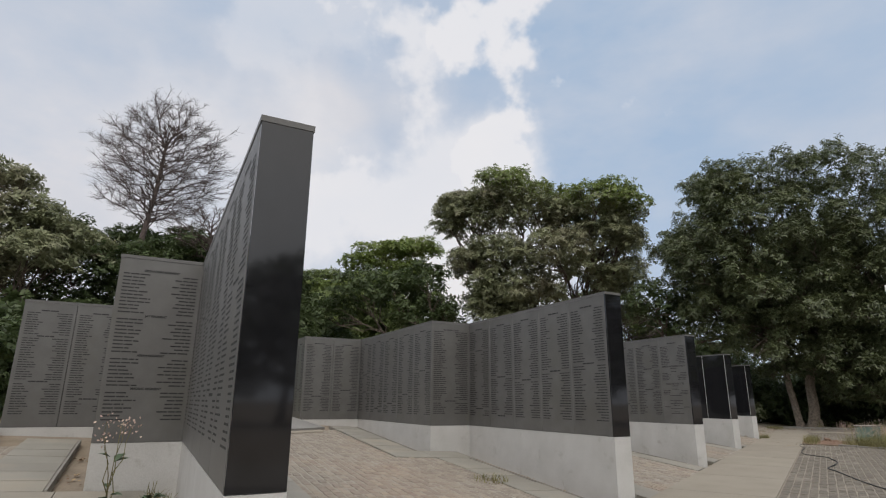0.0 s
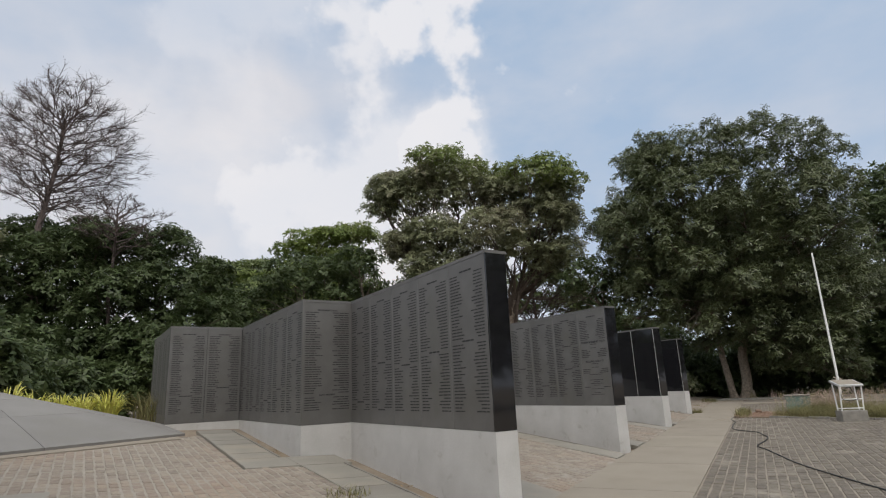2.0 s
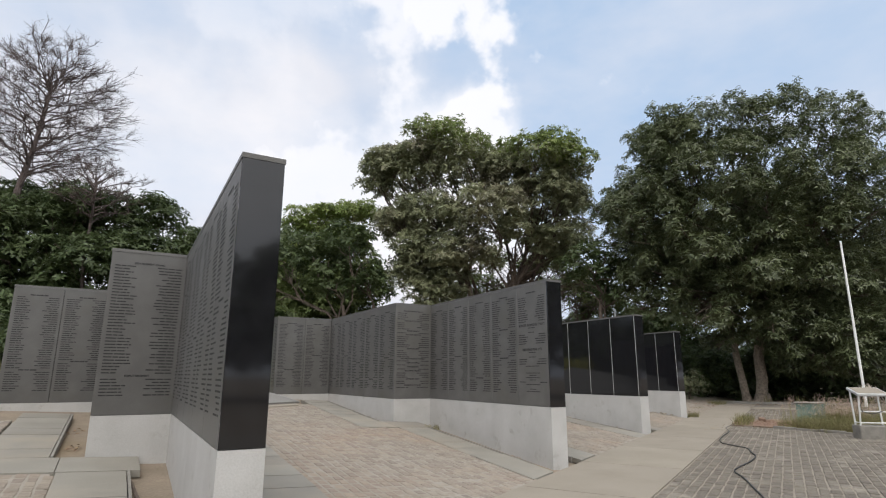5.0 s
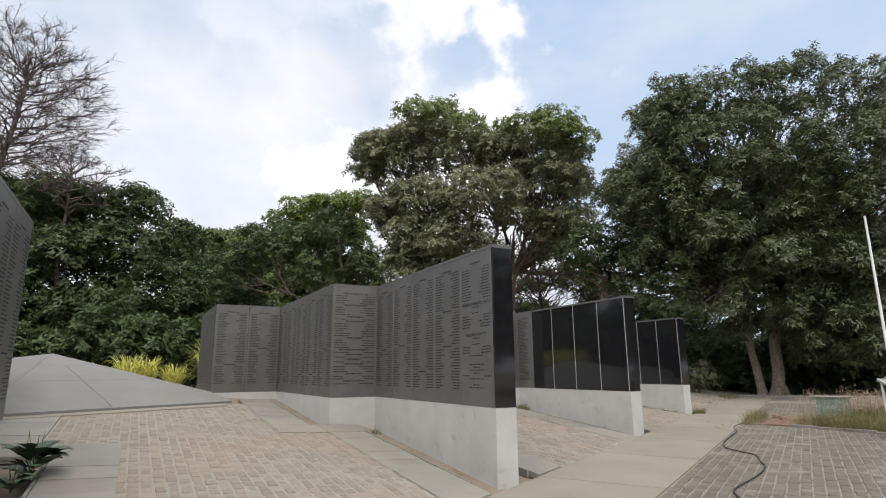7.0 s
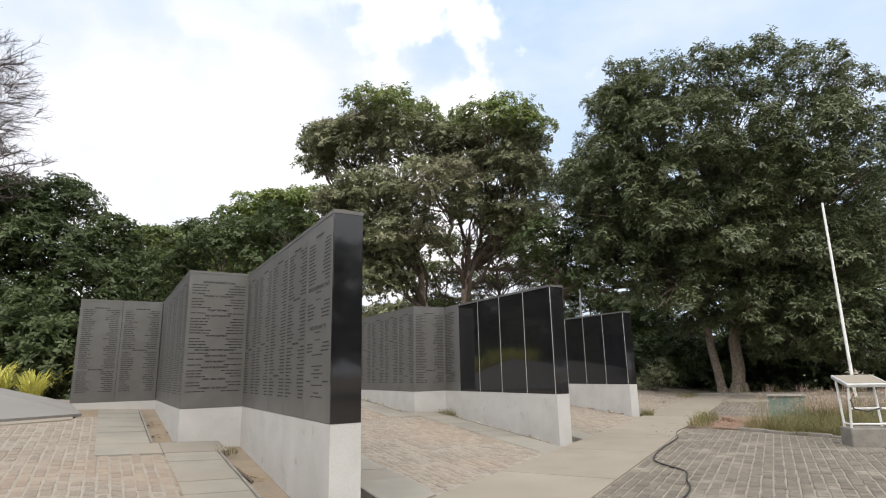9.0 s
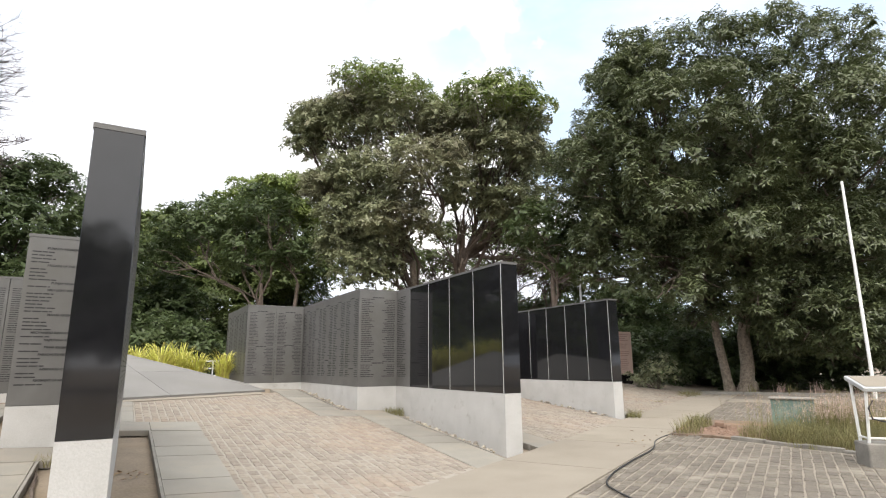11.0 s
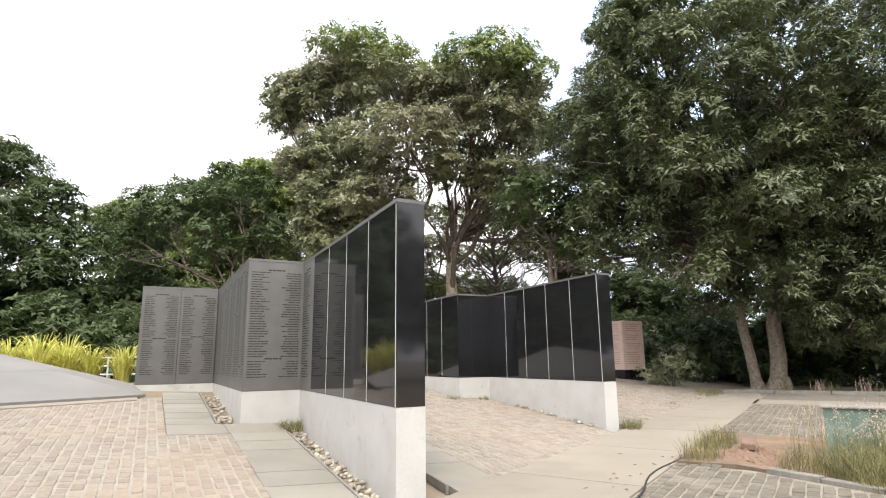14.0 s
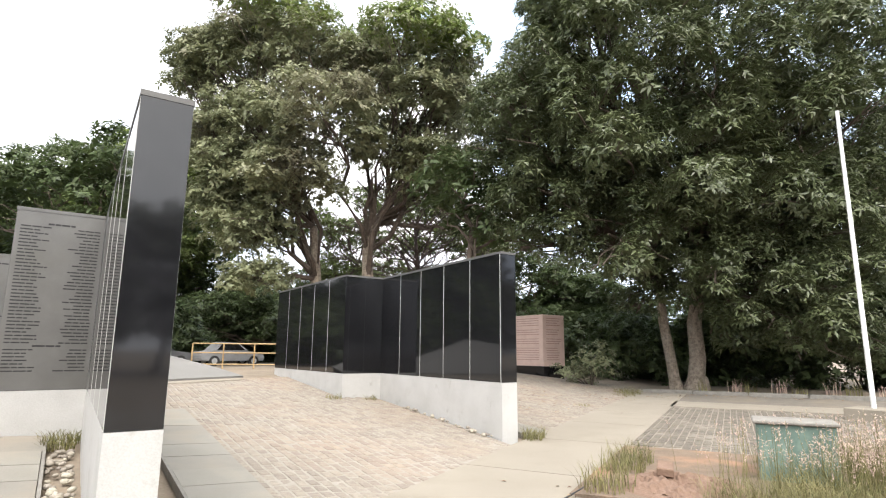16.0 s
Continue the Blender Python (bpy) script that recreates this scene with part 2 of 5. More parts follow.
M_FARPAVE = material("dusty_far_paving", (0.115, 0.101, 0.084), (0.191, 0.168, 0.138), 0.9, 3, 9, 0.3, stain=(0.20, 0.165, 0.12), stain_scale=0.5)
M_FADED = material("faded_inscription", (0.36, 0.22, 0.18), (0.46, 0.30, 0.25), 0.8, 8, 60, 0)
M_LITTER = material("dry_fallen_leaf", (0.14, 0.085, 0.045), (0.32, 0.21, 0.12), 0.8, 6, 40, 0, per_island=0.4)

# ---- plan ----
# The paved path runs along U; V points up the slope, square to it. Wall ends stand on one line, 7.54 m apart.
U = Vector((0.8718, 0.4899))
N = Vector((-0.4899, 0.8718))
END_X, END_Y, STEP_X, STEP_Y = 0.37, 3.59, 6.575, 3.695
THICK, GRANITE_Z, TOP_Z = 0.37, 1.05, 3.53
# small departures of single walls from the even spacing
SHIFT = {0: (-0.025, -0.02), 1: (0.026, -0.01), 2: (-0.01, 0.025), 3: (0.0, -0.022)}
TOE, SLOPE, CREST = 2.7, 0.097, 13.2


def across(x, y):
    return N.x * x + N.y * y


def ground_z(x, y):
    v = across(x, y)
    return SLOPE * (min(max(v, TOE), CREST) - TOE) - 0.02 * min(max(v - CREST, 0), 14)


def uv(s, v):
    p = U * s + N * v
    return p.x, p.y


def part(name, bm, mat, parent=None, label=""):
    """Links a bmesh as one mesh object, under a thing or a part where one is given."""
    me = bpy.data.meshes.new(name)
    bm.to_mesh(me)
    bm.free()
    me.materials.append(mat)
    ob = new(name, me)
    ob.parent = parent
    if label:
        tagged(ob, label)
    return ob


def raw_part(name, verts, faces, mat, parent=None, label="", smooth=False):
    me = bpy.data.meshes.new(name)
    me.from_pydata(verts, [], faces)
    me.materials.append(mat)
    if smooth:
        me.shade_smooth()
    ob = new(name, me)
    ob.parent = parent
    if label:
        tagged(ob, label)
    return ob


def empty(name, at=(0, 0, 0)):
    ob = new(name)
    ob.location = at
    return ob


def box(bm, x0, y0, z0, x1, y1, z1, bevel=0.0):
    r = bmesh.ops.create_cube(bm, size=1.0, matrix=Matrix.LocRotScale(((x0 + x1) / 2, (y0 + y1) / 2, (z0 + z1) / 2), None, (x1 - x0, y1 - y0, z1 - z0)))
    if bevel:
        es = list({e for v in r["verts"] for e in v.link_edges})
        bmesh.ops.bevel(bm, geom=es, offset=bevel, segments=1, affect="EDGES")


def tube(bm, points, radii, sides=6):
    """A tapered tube along the points."""
    rings = []
    for i, p in enumerate(points):
        p = Vector(p)
        d = (Vector(points[min(i + 1, len(points) - 1)]) - Vector(points[max(i - 1, 0)])).normalized()
        a = d.orthogonal().normalized()
        b = d.cross(a)
        rings.append([bm.verts.new(p + (a * math.cos(2 * math.pi * k / sides) + b * math.sin(2 * math.pi * k / sides)) * radii[i]) for k in range(sides)])
    for r0, r1 in zip(rings, rings[1:]):
        # turn the second ring to meet the first
        j = min(range(sides), key=lambda k: (r1[k].co - r0[0].co).length)
        for k in range(sides):
            bm.faces.new((r0[k], r0[(k + 1) % sides], r1[(k + 1 + j) % sides], r1[(k + j) % sides]))
    bm.faces.new(list(reversed(rings[0])))
    bm.faces.new(rings[-1])


def prism(bm, outline, top, depth, chamfer=0.0):
    """A slab with the plan outline (counter-clockwise), its top parallel to the ground and raised by top."""
    cx, cy = sum(p[0] for p in outline) / len(outline), sum(p[1] for p in outline) / len(outline)
    up = []
    for x, y in outline:
        d = max(math.hypot(x - cx, y - cy), 1e-6)
        k = 1 - chamfer / d
        xx, yy = cx + (x - cx) * k, cy + (y - cy) * k
        up.append(bm.verts.new((xx, yy, ground_z(xx, yy) + top)))
    rim = [bm.verts.new((x, y, ground_z(x, y) + top - max(chamfer, depth * 0.3))) for x, y in outline]
    n = len(outline)
    bm.faces.new(up)
    for i in range(n):
        bm.faces.new((rim[i], rim[(i + 1) % n], up[(i + 1) % n], up[i]))
    low = [bm.verts.new((x, y, ground_z(x, y) + top - depth)) for x, y in outline]
    for i in range(n):
        bm.faces.new((low[i], low[(i + 1) % n], rim[(i + 1) % n], rim[i]))


# ---- ground ----
def make_ground():
    bm = bmesh.new()
    ss = [-900, -200, -60, -20, -8, 0, 10, 20, 30, 40, 50, 60, 80, 140, 400, 1200]
    vs = [-900, -200, -60, -20, -8, 0.0, TOE, 5, 8, 11, CREST, 18, 27.2, 40, 80, 200, 1200]
    grid = [[bm.verts.new((*uv(s, v), ground_z(*uv(s, v)) - 0.10)) for v in vs] for s in ss]
    for i in range(len(ss) - 1):
        for j in range(len(vs) - 1):
            bm.faces.new((grid[i][j], grid[i + 1][j], grid[i + 1][j + 1], grid[i][j + 1]))
    g = part("ground", bm, M_EARTH)
    return tagged(g, "dry brown earth ground rising in a gentle slope", "ground", kind="structure")


make_ground()


def sheet(name, outline, top, depth, mat, label, category):
    bm = bmesh.new()
    prism(bm, outline, top, depth)
    return tagged(part(name, bm, mat), label, category, kind="structure")


# bedding of sand under the two kinds of paving
sheet("road", [uv(-6, -9), uv(23.4, -9), (25.25, 5.5), (25.25, 14.0), uv(28.9, 0.95), uv(-6, 0.95)], -0.011, 0.07, M_MORTAR, "grey block paved road with pale sandy joints", "road")
path_bed = empty("pavement", (0, 0, 0))
tagged(path_bed, "pale concrete footpath cast in long bays", "footpath", kind="structure")
for i in range(18):
    s = -6 + i * 3.0
    bm = bmesh.new()
    prism(bm, [uv(s, 0.84), uv(s + 2.985, 0.84), uv(s + 2.985, 2.68), uv(s, 2.68)], 0.012, 0.1, 0.006)
    part("slab", bm, M_CONCRETE, path_bed)


def wall_xy(k, x, y):
    """A place given from the free end of wall k."""
    dx, dy = SHIFT.get(k, (0, 0))
    return END_X + STEP_X * k + dx + x, END_Y + STEP_Y * k + dy + y


def edge_y(x, v=2.7):
    """How far from a wall's end line the line at v lies, for an offset x."""
    return (v - across(END_X, END_Y) + 0.4899 * x) / 0.8718


def bay_outline(k):
    """The block paved part of the bay beyond wall k, from the free end of wall k."""
    if k == 4:
        return [(1.742, edge_y(1.742)), (15.5, edge_y(15.5)), (12.5, edge_y(12.5, 9.0)), (0.8, edge_y(0.8, 11.1)), (0.8, 6.99), (1.742, 6.99)]
    near, far, turn = (6.53, 5.56, 8.62) if k == 3 else (5.322, 4.372, 7.752)
    return [(1.742, edge_y(1.742)), (near, edge_y(near)), (near, turn), (far, turn), (far, edge_y(far, 11.25)), (0.685, edge_y(0.685, 11.25)), (0.685, 6.99), (1.742, 6.99)]


for k in range(-1, 5):
    pts = [wall_xy(k, *p) for p in bay_outline(k)]
    sheet("pavement", pts, -0.007, 0.06, M_SAND, "sloping forecourt of tan block pavers between the walls", "paving")


def slab_strip(field, x0, x1, y0, y1, k, size=0.62, slant=False):
    """Stone slabs laid across a strip beside wall k."""
    n = max(1, round((y1 - y0) / size))
    w = (y1 - y0) / n
    for i in range(n):
        a, b = y0 + w * i + 0.003, y0 + w * (i + 1) - 0.003
        ring = [(x0, a), (x1, a), (x1, b), (x0, b)]
        if slant and i == 0:
            ring = [(x0, edge_y(x0)), (x1, edge_y(x1)), (x1, b), (x0, b)]
        bm = bmesh.new()
        prism(bm, [wall_xy(k, *p) for p in ring], 0.006 + 0.004 * ((i * 7 + k) % 3), 0.09, 0.004)
        part("slab", bm, M_SLAB, field)


def gutter_edge(field, k, x, y0, y1):
    bm = bmesh.new()
    prism(bm, [wall_xy(k, *p) for p in ((x, y0), (x + 0.035, y0), (x + 0.035, y1), (x, y1))], 0.02, 0.11, 0.004)
    part("edging", bm, M_EDGE, field, "thin weathered concrete edging strip")


for k in range(-1, 5):
    field = empty("pavement")
    tagged(field, "grey stone slab walk beside the memorial wall", "slab walk", kind="structure")
    if k < 4:
        slab_strip(field, -1.25, -0.34 if k == 3 else -0.47, 0.3, 4.05, k, slant=True)
        slab_strip(field, -2.2, -1.27, 4.06, 4.93, k, 0.9)
        slab_strip(field, -1.265, -0.3, 4.06, 4.93, k, 0.9)
        slab_strip(field, -2.2, -1.4, 4.94, 9.1, k)
        gutter_edge(field, k, -0.335 if k == 3 else -0.46, 0.0, 4.05)
        gutter_edge(field, k, -1.39, 4.95, 9.0)
    slab_strip(field, 0.93, 1.74, 0.95, 6.1, k, slant=True)
    slab_strip(field, 0.93, 1.74, 6.11, 6.98, k, 0.9)
    slab_strip(field, -0.2, 0.925, 6.11, 6.98, k, 0.9)
    slab_strip(field, -0.2, 0.68, 6.99, 9.6, k)
    gutter_edge(field, k, 0.89, 0.5, 6.1)
    gutter_edge(field, k, -0.24, 5.7, 9.4)


# ---- sloping concrete aprons ----
def apron(k):
    thing = empty("concrete_apron", (*wall_xy(k, 0, 0), 0))
    tagged(thing, "grey concrete apron rising in tilted facets above the paving", "concrete ramp", "aprons between the walls")

    def z_at(x, y, up):
        return ground_z(*wall_xy(k, x, y)) + up

    f0, f1 = Vector((-0.58, 9.2, z_at(-0.58, 9.2, 0.07))), Vector((4.05, 11.87, z_at(4.05, 11.87, 0.07)))
    r1, top = Vector((3.74, 13.75, z_at(3.74, 13.75, 0.08))), Vector((-0.1, 14.5, 2.12))
    w0, w1 = Vector((-0.58, 10.55, 1.25)), Vector((-2.35, 10.6, 1.30))
    w2 = Vector((-2.35, 13.2, 1.75))

    def facet(ring):
        c = sum(ring, Vector()) / len(ring)
        ring = [p + (c - p).normalized() * 0.008 for p in ring]
        bm = bmesh.new()
        hi = [bm.verts.new(p) for p in ring]
        lo = [bm.verts.new(p - Vector((0, 0, 0.055))) for p in ring]
        bm.faces.new(hi)
        bm.faces.new(list(reversed(lo)))
        for i in range(len(ring)):
            j = (i + 1) % len(ring)
            bm.faces.new((lo[i], lo[j], hi[j], hi[i]))
        part("facet", bm, M_APRON, thing)

    def on(a, b, f):
        return a.lerp(b, f)

    m0, m1 = on(f0, top, 0.45), on(f1, top, 0.45)
    n0, n1 = on(f0, top, 0.75), on(f1, top, 0.75)
    q = on(f0, f1, 0.45)
    qm = on(m0, m1, 0.45)
    facet([f0, q, qm, m0])
    facet([q, f1, m1, qm])
    facet([m0, qm, on(n0, n1, 0.45), n0])
    facet([qm, m1, n1, on(n0, n1, 0.45)])
    facet([n0, n1, top])
    facet([f1, r1, top])
    facet([f0, top, w2, w1, w0])
    # footing coloured near-black, so the gap below the facets looks shaded
    bm = bmesh.new()
    ring = [f0 + Vector((0, 0.1, 0)), f1 + Vector((-0.12, 0.08, 0)), r1 + Vector((-0.1, 0.05, 0)), Vector((0, 15.2, 1.0)), w2, w1, w0]
    lo = [bm.verts.new((p.x, p.y, z_at(p.x, p.y, -0.1))) for p in ring]
    mid = [bm.verts.new((p.x, p.y, min(p.z, z_at(p.x, p.y, 0.6)) - 0.06)) for p in ring]
    peak = bm.verts.new(top - Vector((0, 0, 0.07)))
    for i in range(len(ring)):
        j = (i + 1) % len(ring)
        bm.faces.new((lo[i], lo[j], mid[j], mid[i]))
        bm.faces.new((mid[i], mid[j], peak))
    part("footing", bm, M_SHADE, thing)
    bm = bmesh.new()
    prism(bm, [wall_xy(k, *p) for p in ((-0.58, edge_y(-0.58, 11.0)), (3.9, edge_y(3.9, 11.0)), (3.9, edge_y(3.9, 11.35)), (-0.58, edge_y(-0.58, 11.35)))], 0.02, 0.08, 0.004)
    bm.transform(Matrix.Translation((-thing.location.x, -thing.location.y, 0)))
    part("threshold", bm, M_CONCRETE, thing, "pale concrete strip along the foot")


for k in range(-1, 4):
    apron(k)

# ---- memorial walls ----
# In plan a wall is three leaves joined by two returns, measured from its free end.
# The first leaf leans out by SKEW over its length.
SKEW = 0.075


def wall_outline(grow, short=False):
    g = grow
    t = THICK
    if short:
        return [(-g, -g), (t + g, -g), (t + g + SKEW, 4.95 + t + g), (-0.98 + t + g, 4.95 + t + g), (-0.98 + t + g, 10.3 + g), (-0.98 - g, 10.3 + g), (-0.98 - g, 4.95 - g), (-g + SKEW, 4.95 - g)]
    return [(-g, -g), (t + g, -g), (t + g + SKEW, 4.95 + t + g), (-0.98 + t + g, 4.95 + t + g), (-0.98 + t + g, 10.1 + t + g), (-2.8 + t + g, 10.1 + t + g), (-2.8 + t + g, 14.0), (-2.8 - g, 14.0), (-2.8 - g, 10.1 - g), (-0.98 - g, 10.1 - g), (-0.98 - g, 4.95 - g), (-g + SKEW, 4.95 - g)]


def extrude_outline(bm, pts, z0, z1):
    lo = [bm.verts.new((x, y, z0)) for x, y in pts]
    hi = [bm.verts.new((x, y, z1)) for x, y in pts]
    n = len(pts)
    for i in range(n):
        bm.faces.new((lo[i], lo[(i + 1) % n], hi[(i + 1) % n], hi[i]))
    bm.faces.new(hi)
    bm.faces.new(list(reversed(lo)))


def text_mesh(body, size):
    cu = bpy.data.curves.new("lettering", "FONT")
    cu.body, cu.size, cu.align_x = body, size, "CENTER"
    cu.offset = 0.0018
    ob = bpy.data.objects.new("lettering", cu)
    scene.collection.objects.link(ob)
    bpy.context.view_layer.update()
    me = bpy.data.meshes.new_from_object(ob.evaluated_get(bpy.context.evaluated_depsgraph_get()))
    bpy.data.objects.remove(ob)
    return me


HEADS_C = ["KUMAON REGIMENT (Contd.)", "BRIGADE OF THE GUARDS", "PUNJAB REGIMENT", "SIKH LIGHT INFANTRY", "MAHAR REGIMENT", "MECHANISED INFANTRY REGIMENT", "RAJPUTANA RIFLES", "BIHAR REGIMENT", "PARACHUTE REGIMENT", "ARMOURED CORPS", "REGIMENT OF ARTILLERY"]
LINES_C = [4, 4, 1, 6, 4, 1, 1, 1, 3, 2, 1]


# the sheet by the free end: None is a line of names, "~" a short line, " " a space
SHEET_END = ["", " "] + [None] * 12 + [" ", "BORDER SKIRMISHES 1966-71", "~", " ", "~"] + [None] * 5 + [" ", " ", "INDO-PAK WAR 1971", "~", " ", "~"] + [None] * 3 + ["~~", " ", " ", "~~", "~", "~~", "~", None, "~~", " ", "~", "~~"]


def lettering(panel, w, rng, heads=None, lines=None, columns=2):
    """Dark lines of names, too small to read, and headings; local x across the panel, z up."""
    verts, faces = [], []

    def bar(x0, x1, z, h):
        # a name as words of unequal length
        x = x0
        while x < x1 - 0.02:
            e = min(x + rng.uniform(0.06, 0.15), x1)
            i = len(verts)
            verts.extend([(x, -0.0035, z), (e, -0.0035, z), (e, -0.0035, z + h), (x, -0.0035, z + h)])
            faces.append((i, i + 1, i + 2, i + 3))
            x = e + 0.011

    pitch = 0.0505
    z = TOP_Z - 0.22
    todo = []
    if heads and not lines:
        todo = list(heads)
    elif heads:
        for h, k in zip(heads, lines):
            todo.append(h)
            todo += [None] * k
    else:
        count = 44
        while len(todo) < count:
            todo.append("")
            todo += [None] * rng.randint(9, 40)
        todo = todo[:count]
    used = (TOP_Z - GRANITE_Z - 0.42) / max(len(todo), 44)
    if heads:
        used = (TOP_Z - GRANITE_Z - 0.45) / len(todo)
    for item in todo:
        if item is None:
            span = (w - 0.16) / columns
            for c in range(columns):
                x0 = -w / 2 + 0.06 + c * (span + 0.04)
                ln = rng.uniform(0.42, 0.82) * span
                if c % 2 and columns > 1:
                    bar(x0 + span - ln, x0 + span, z, min(used * 0.36, 0.0165))
                else:
                    bar(x0, x0 + ln, z, min(used * 0.36, 0.0165))
        elif item == " ":
            pass
        elif item[:1] == "~":
            bar(-0.11 * len(item), 0.11 * len(item), z, 0.014)
        elif item:
            me = text_mesh(item, 0.066 if heads and not lines else min(0.052, used * 0.85))
            i = len(verts)
            verts.extend([(v.co.x, -0.0035, z + v.co.y) for v in me.vertices])
            faces.extend([tuple(i + k for k in p.vertices) for p in me.polygons])
            bpy.data.meshes.remove(me)
        else:
            bar(-0.16, 0.16, z, 0.024)
        z -= used
    return raw_part("lettering", verts, faces, M_LETTER, panel)


PANEL_MESH = {}


def granite_panel(parent, w, mat, at, turn, rng, text=True, heads=None, lines=None, columns=2):
    """One granite sheet, its face towards local -y."""
    key = (round(w, 3), mat.name)
    if key not in PANEL_MESH:
        bm = bmesh.new()
        box(bm, -w / 2 + 0.002, 0.0, GRANITE_Z + 0.002, w / 2 - 0.002, 0.03, TOP_Z - 0.045, 0.003)
        me = bpy.data.meshes.new("panel")
        bm.to_mesh(me)
        bm.free()
        me.materials.append(mat)
        PANEL_MESH[key] = me
    ob = new("panel", PANEL_MESH[key])
    ob.parent = parent
    ob.location = at
    ob.rotation_euler = (0, 0, radians(turn))
    if text:
        lettering(ob, w, rng, heads, lines, columns)
    return ob


def joint(parent, at, turn):
    """A pale bead of sealant up a seam between polished sheets."""
    if "bead" not in PANEL_MESH:
        bm = bmesh.new()
        box(bm, -0.007, -0.002, GRANITE_Z + 0.004, 0.007, 0.02, TOP_Z - 0.047)
        me = bpy.data.meshes.new("joint")
        bm.to_mesh(me)
        bm.free()
        me.materials.append(M_JOINT)
        PANEL_MESH["bead"] = me
    ob = new("joint", PANEL_MESH["bead"])
    ob.parent, ob.location, ob.rotation_euler = parent, at, (0, 0, radians(turn))


def memorial_wall(k):
    rng = random.Random(100 + k)
    thing = empty("memorial_wall", (*wall_xy(k, 0, 0), 0))
    black_front, all_black = k == 3, k == 4
    look_of = {3: "stepped memorial wall of black and grey granite panels on a white plinth", 4: "stepped memorial wall of polished black granite panels on a white plinth"}
    tagged(thing, look_of.get(k, "stepped memorial wall of grey granite carved with names on a white plinth"), "memorial wall", "memorial walls along the footpath")
    bm = bmesh.new()
    extrude_outline(bm, wall_outline(0.0, all_black), -0.25, GRANITE_Z - 0.002)
    part("plinth", bm, M_PLASTER, thing, "white painted plinth with scuffed plaster")
    bm = bmesh.new()
    extrude_outline(bm, wall_outline(-0.032, all_black), GRANITE_Z - 0.001, TOP_Z - 0.06)
    part("core", bm, M_CORE, thing)
    bm = bmesh.new()
    extrude_outline(bm, wall_outline(0.006, all_black), TOP_Z - 0.045, TOP_Z)
    part("coping", bm, M_GRANITE, thing)
    main = M_BLACK if all_black else M_GRANITE
    # end sheet, always polished black
    granite_panel(thing, THICK, M_BLACK, (THICK / 2, 0, 0), 0, rng, text=False)
    t = THICK

    def run(x, y0, y1, turn, n, mat, text=True, columns=1, skew=0.0):
        """Sheets along y from y0 to y1 on the plane x, facing by turn."""
        w = (y1 - y0) / n
        turn -= math.degrees(math.atan(skew))
        for i in range(n):
            y = y0 + w * (i + 0.5)
            first = i == 0 and k == 2 and x == 0
            granite_panel(thing, w, mat, (x + skew * y, y, 0), turn, rng, text, SHEET_END if first else None, None, columns)
            if mat is M_BLACK and (i or y0 < 0.1):
                joint(thing, (x + skew * (y - w / 2), y - w / 2, 0), turn)

    # front faces (towards -x) and returns (towards -y)
    if black_front:
        run(0, 0.03, 4.1, -90, 4, M_BLACK, False, 1, SKEW / 5)
        run(0, 4.1, 4.95, -90, 1, M_GRANITE, True, 1, SKEW / 5)
    elif all_black:
        run(0, 0.03, 4.95, -90, 5, M_BLACK, False, 1, SKEW / 5)
    else:
        run(0, 0.03, 4.95, -90, 5, M_GRANITE, True, 2, SKEW / 5)
    run(-0.98, 4.95, 10.3 if all_black else 10.1, -90, 5, main, not all_black, 2)
    if not all_black:
        run(-2.8, 10.1, 14.0, -90, 4, main, True, 2)
    heads, lines = (HEADS_C, LINES_C) if k == 2 else ((["SIKH REGIMENT (Contd.)", "RAJPUT REGIMENT"], [36, 6]) if k == 1 else ((["GRENADIERS REGIMENT", "JAT REGIMENT", "ASSAM REGIMENT", "MADRAS REGIMENT"], [12, 10, 8, 8]) if k == 0 else (None, None)))
    granite_panel(thing, 1.06, main, (-0.45, 4.95, 0), 0, rng, not all_black, heads, lines)
    for i in range(0 if all_black else 2):
        granite_panel(thing, 0.895, main, (-2.8 + 0.46 + 0.9 * i, 10.1, 0), 0, rng, not all_black)
    # back faces (towards +x) and returns (towards +y)
    back_text = k < 3
    back = M_GRANITE if back_text else M_BLACK
    run(t, 0.03, 4.95 + t, 90, 5, back, back_text, 2, SKEW / 5)
    run(-0.98 + t, 4.95 + t, 10.3 if all_black else 10.1 + t, 90, 5, back, back_text, 2)
    if not all_black:
        run(-2.8 + t, 10.1 + t, 14.0, 90, 3, back, back_text, 2)
        granite_panel(thing, 1.8, back, (-1.89 + t, 10.1 + t, 0), 180, rng, back_text)
    granite_panel(thing, 1.03, back, (-0.455 + t, 4.95 + t, 0), 180, rng, back_text)
    return thing


for k in range(-1, 5):
    memorial_wall(k)

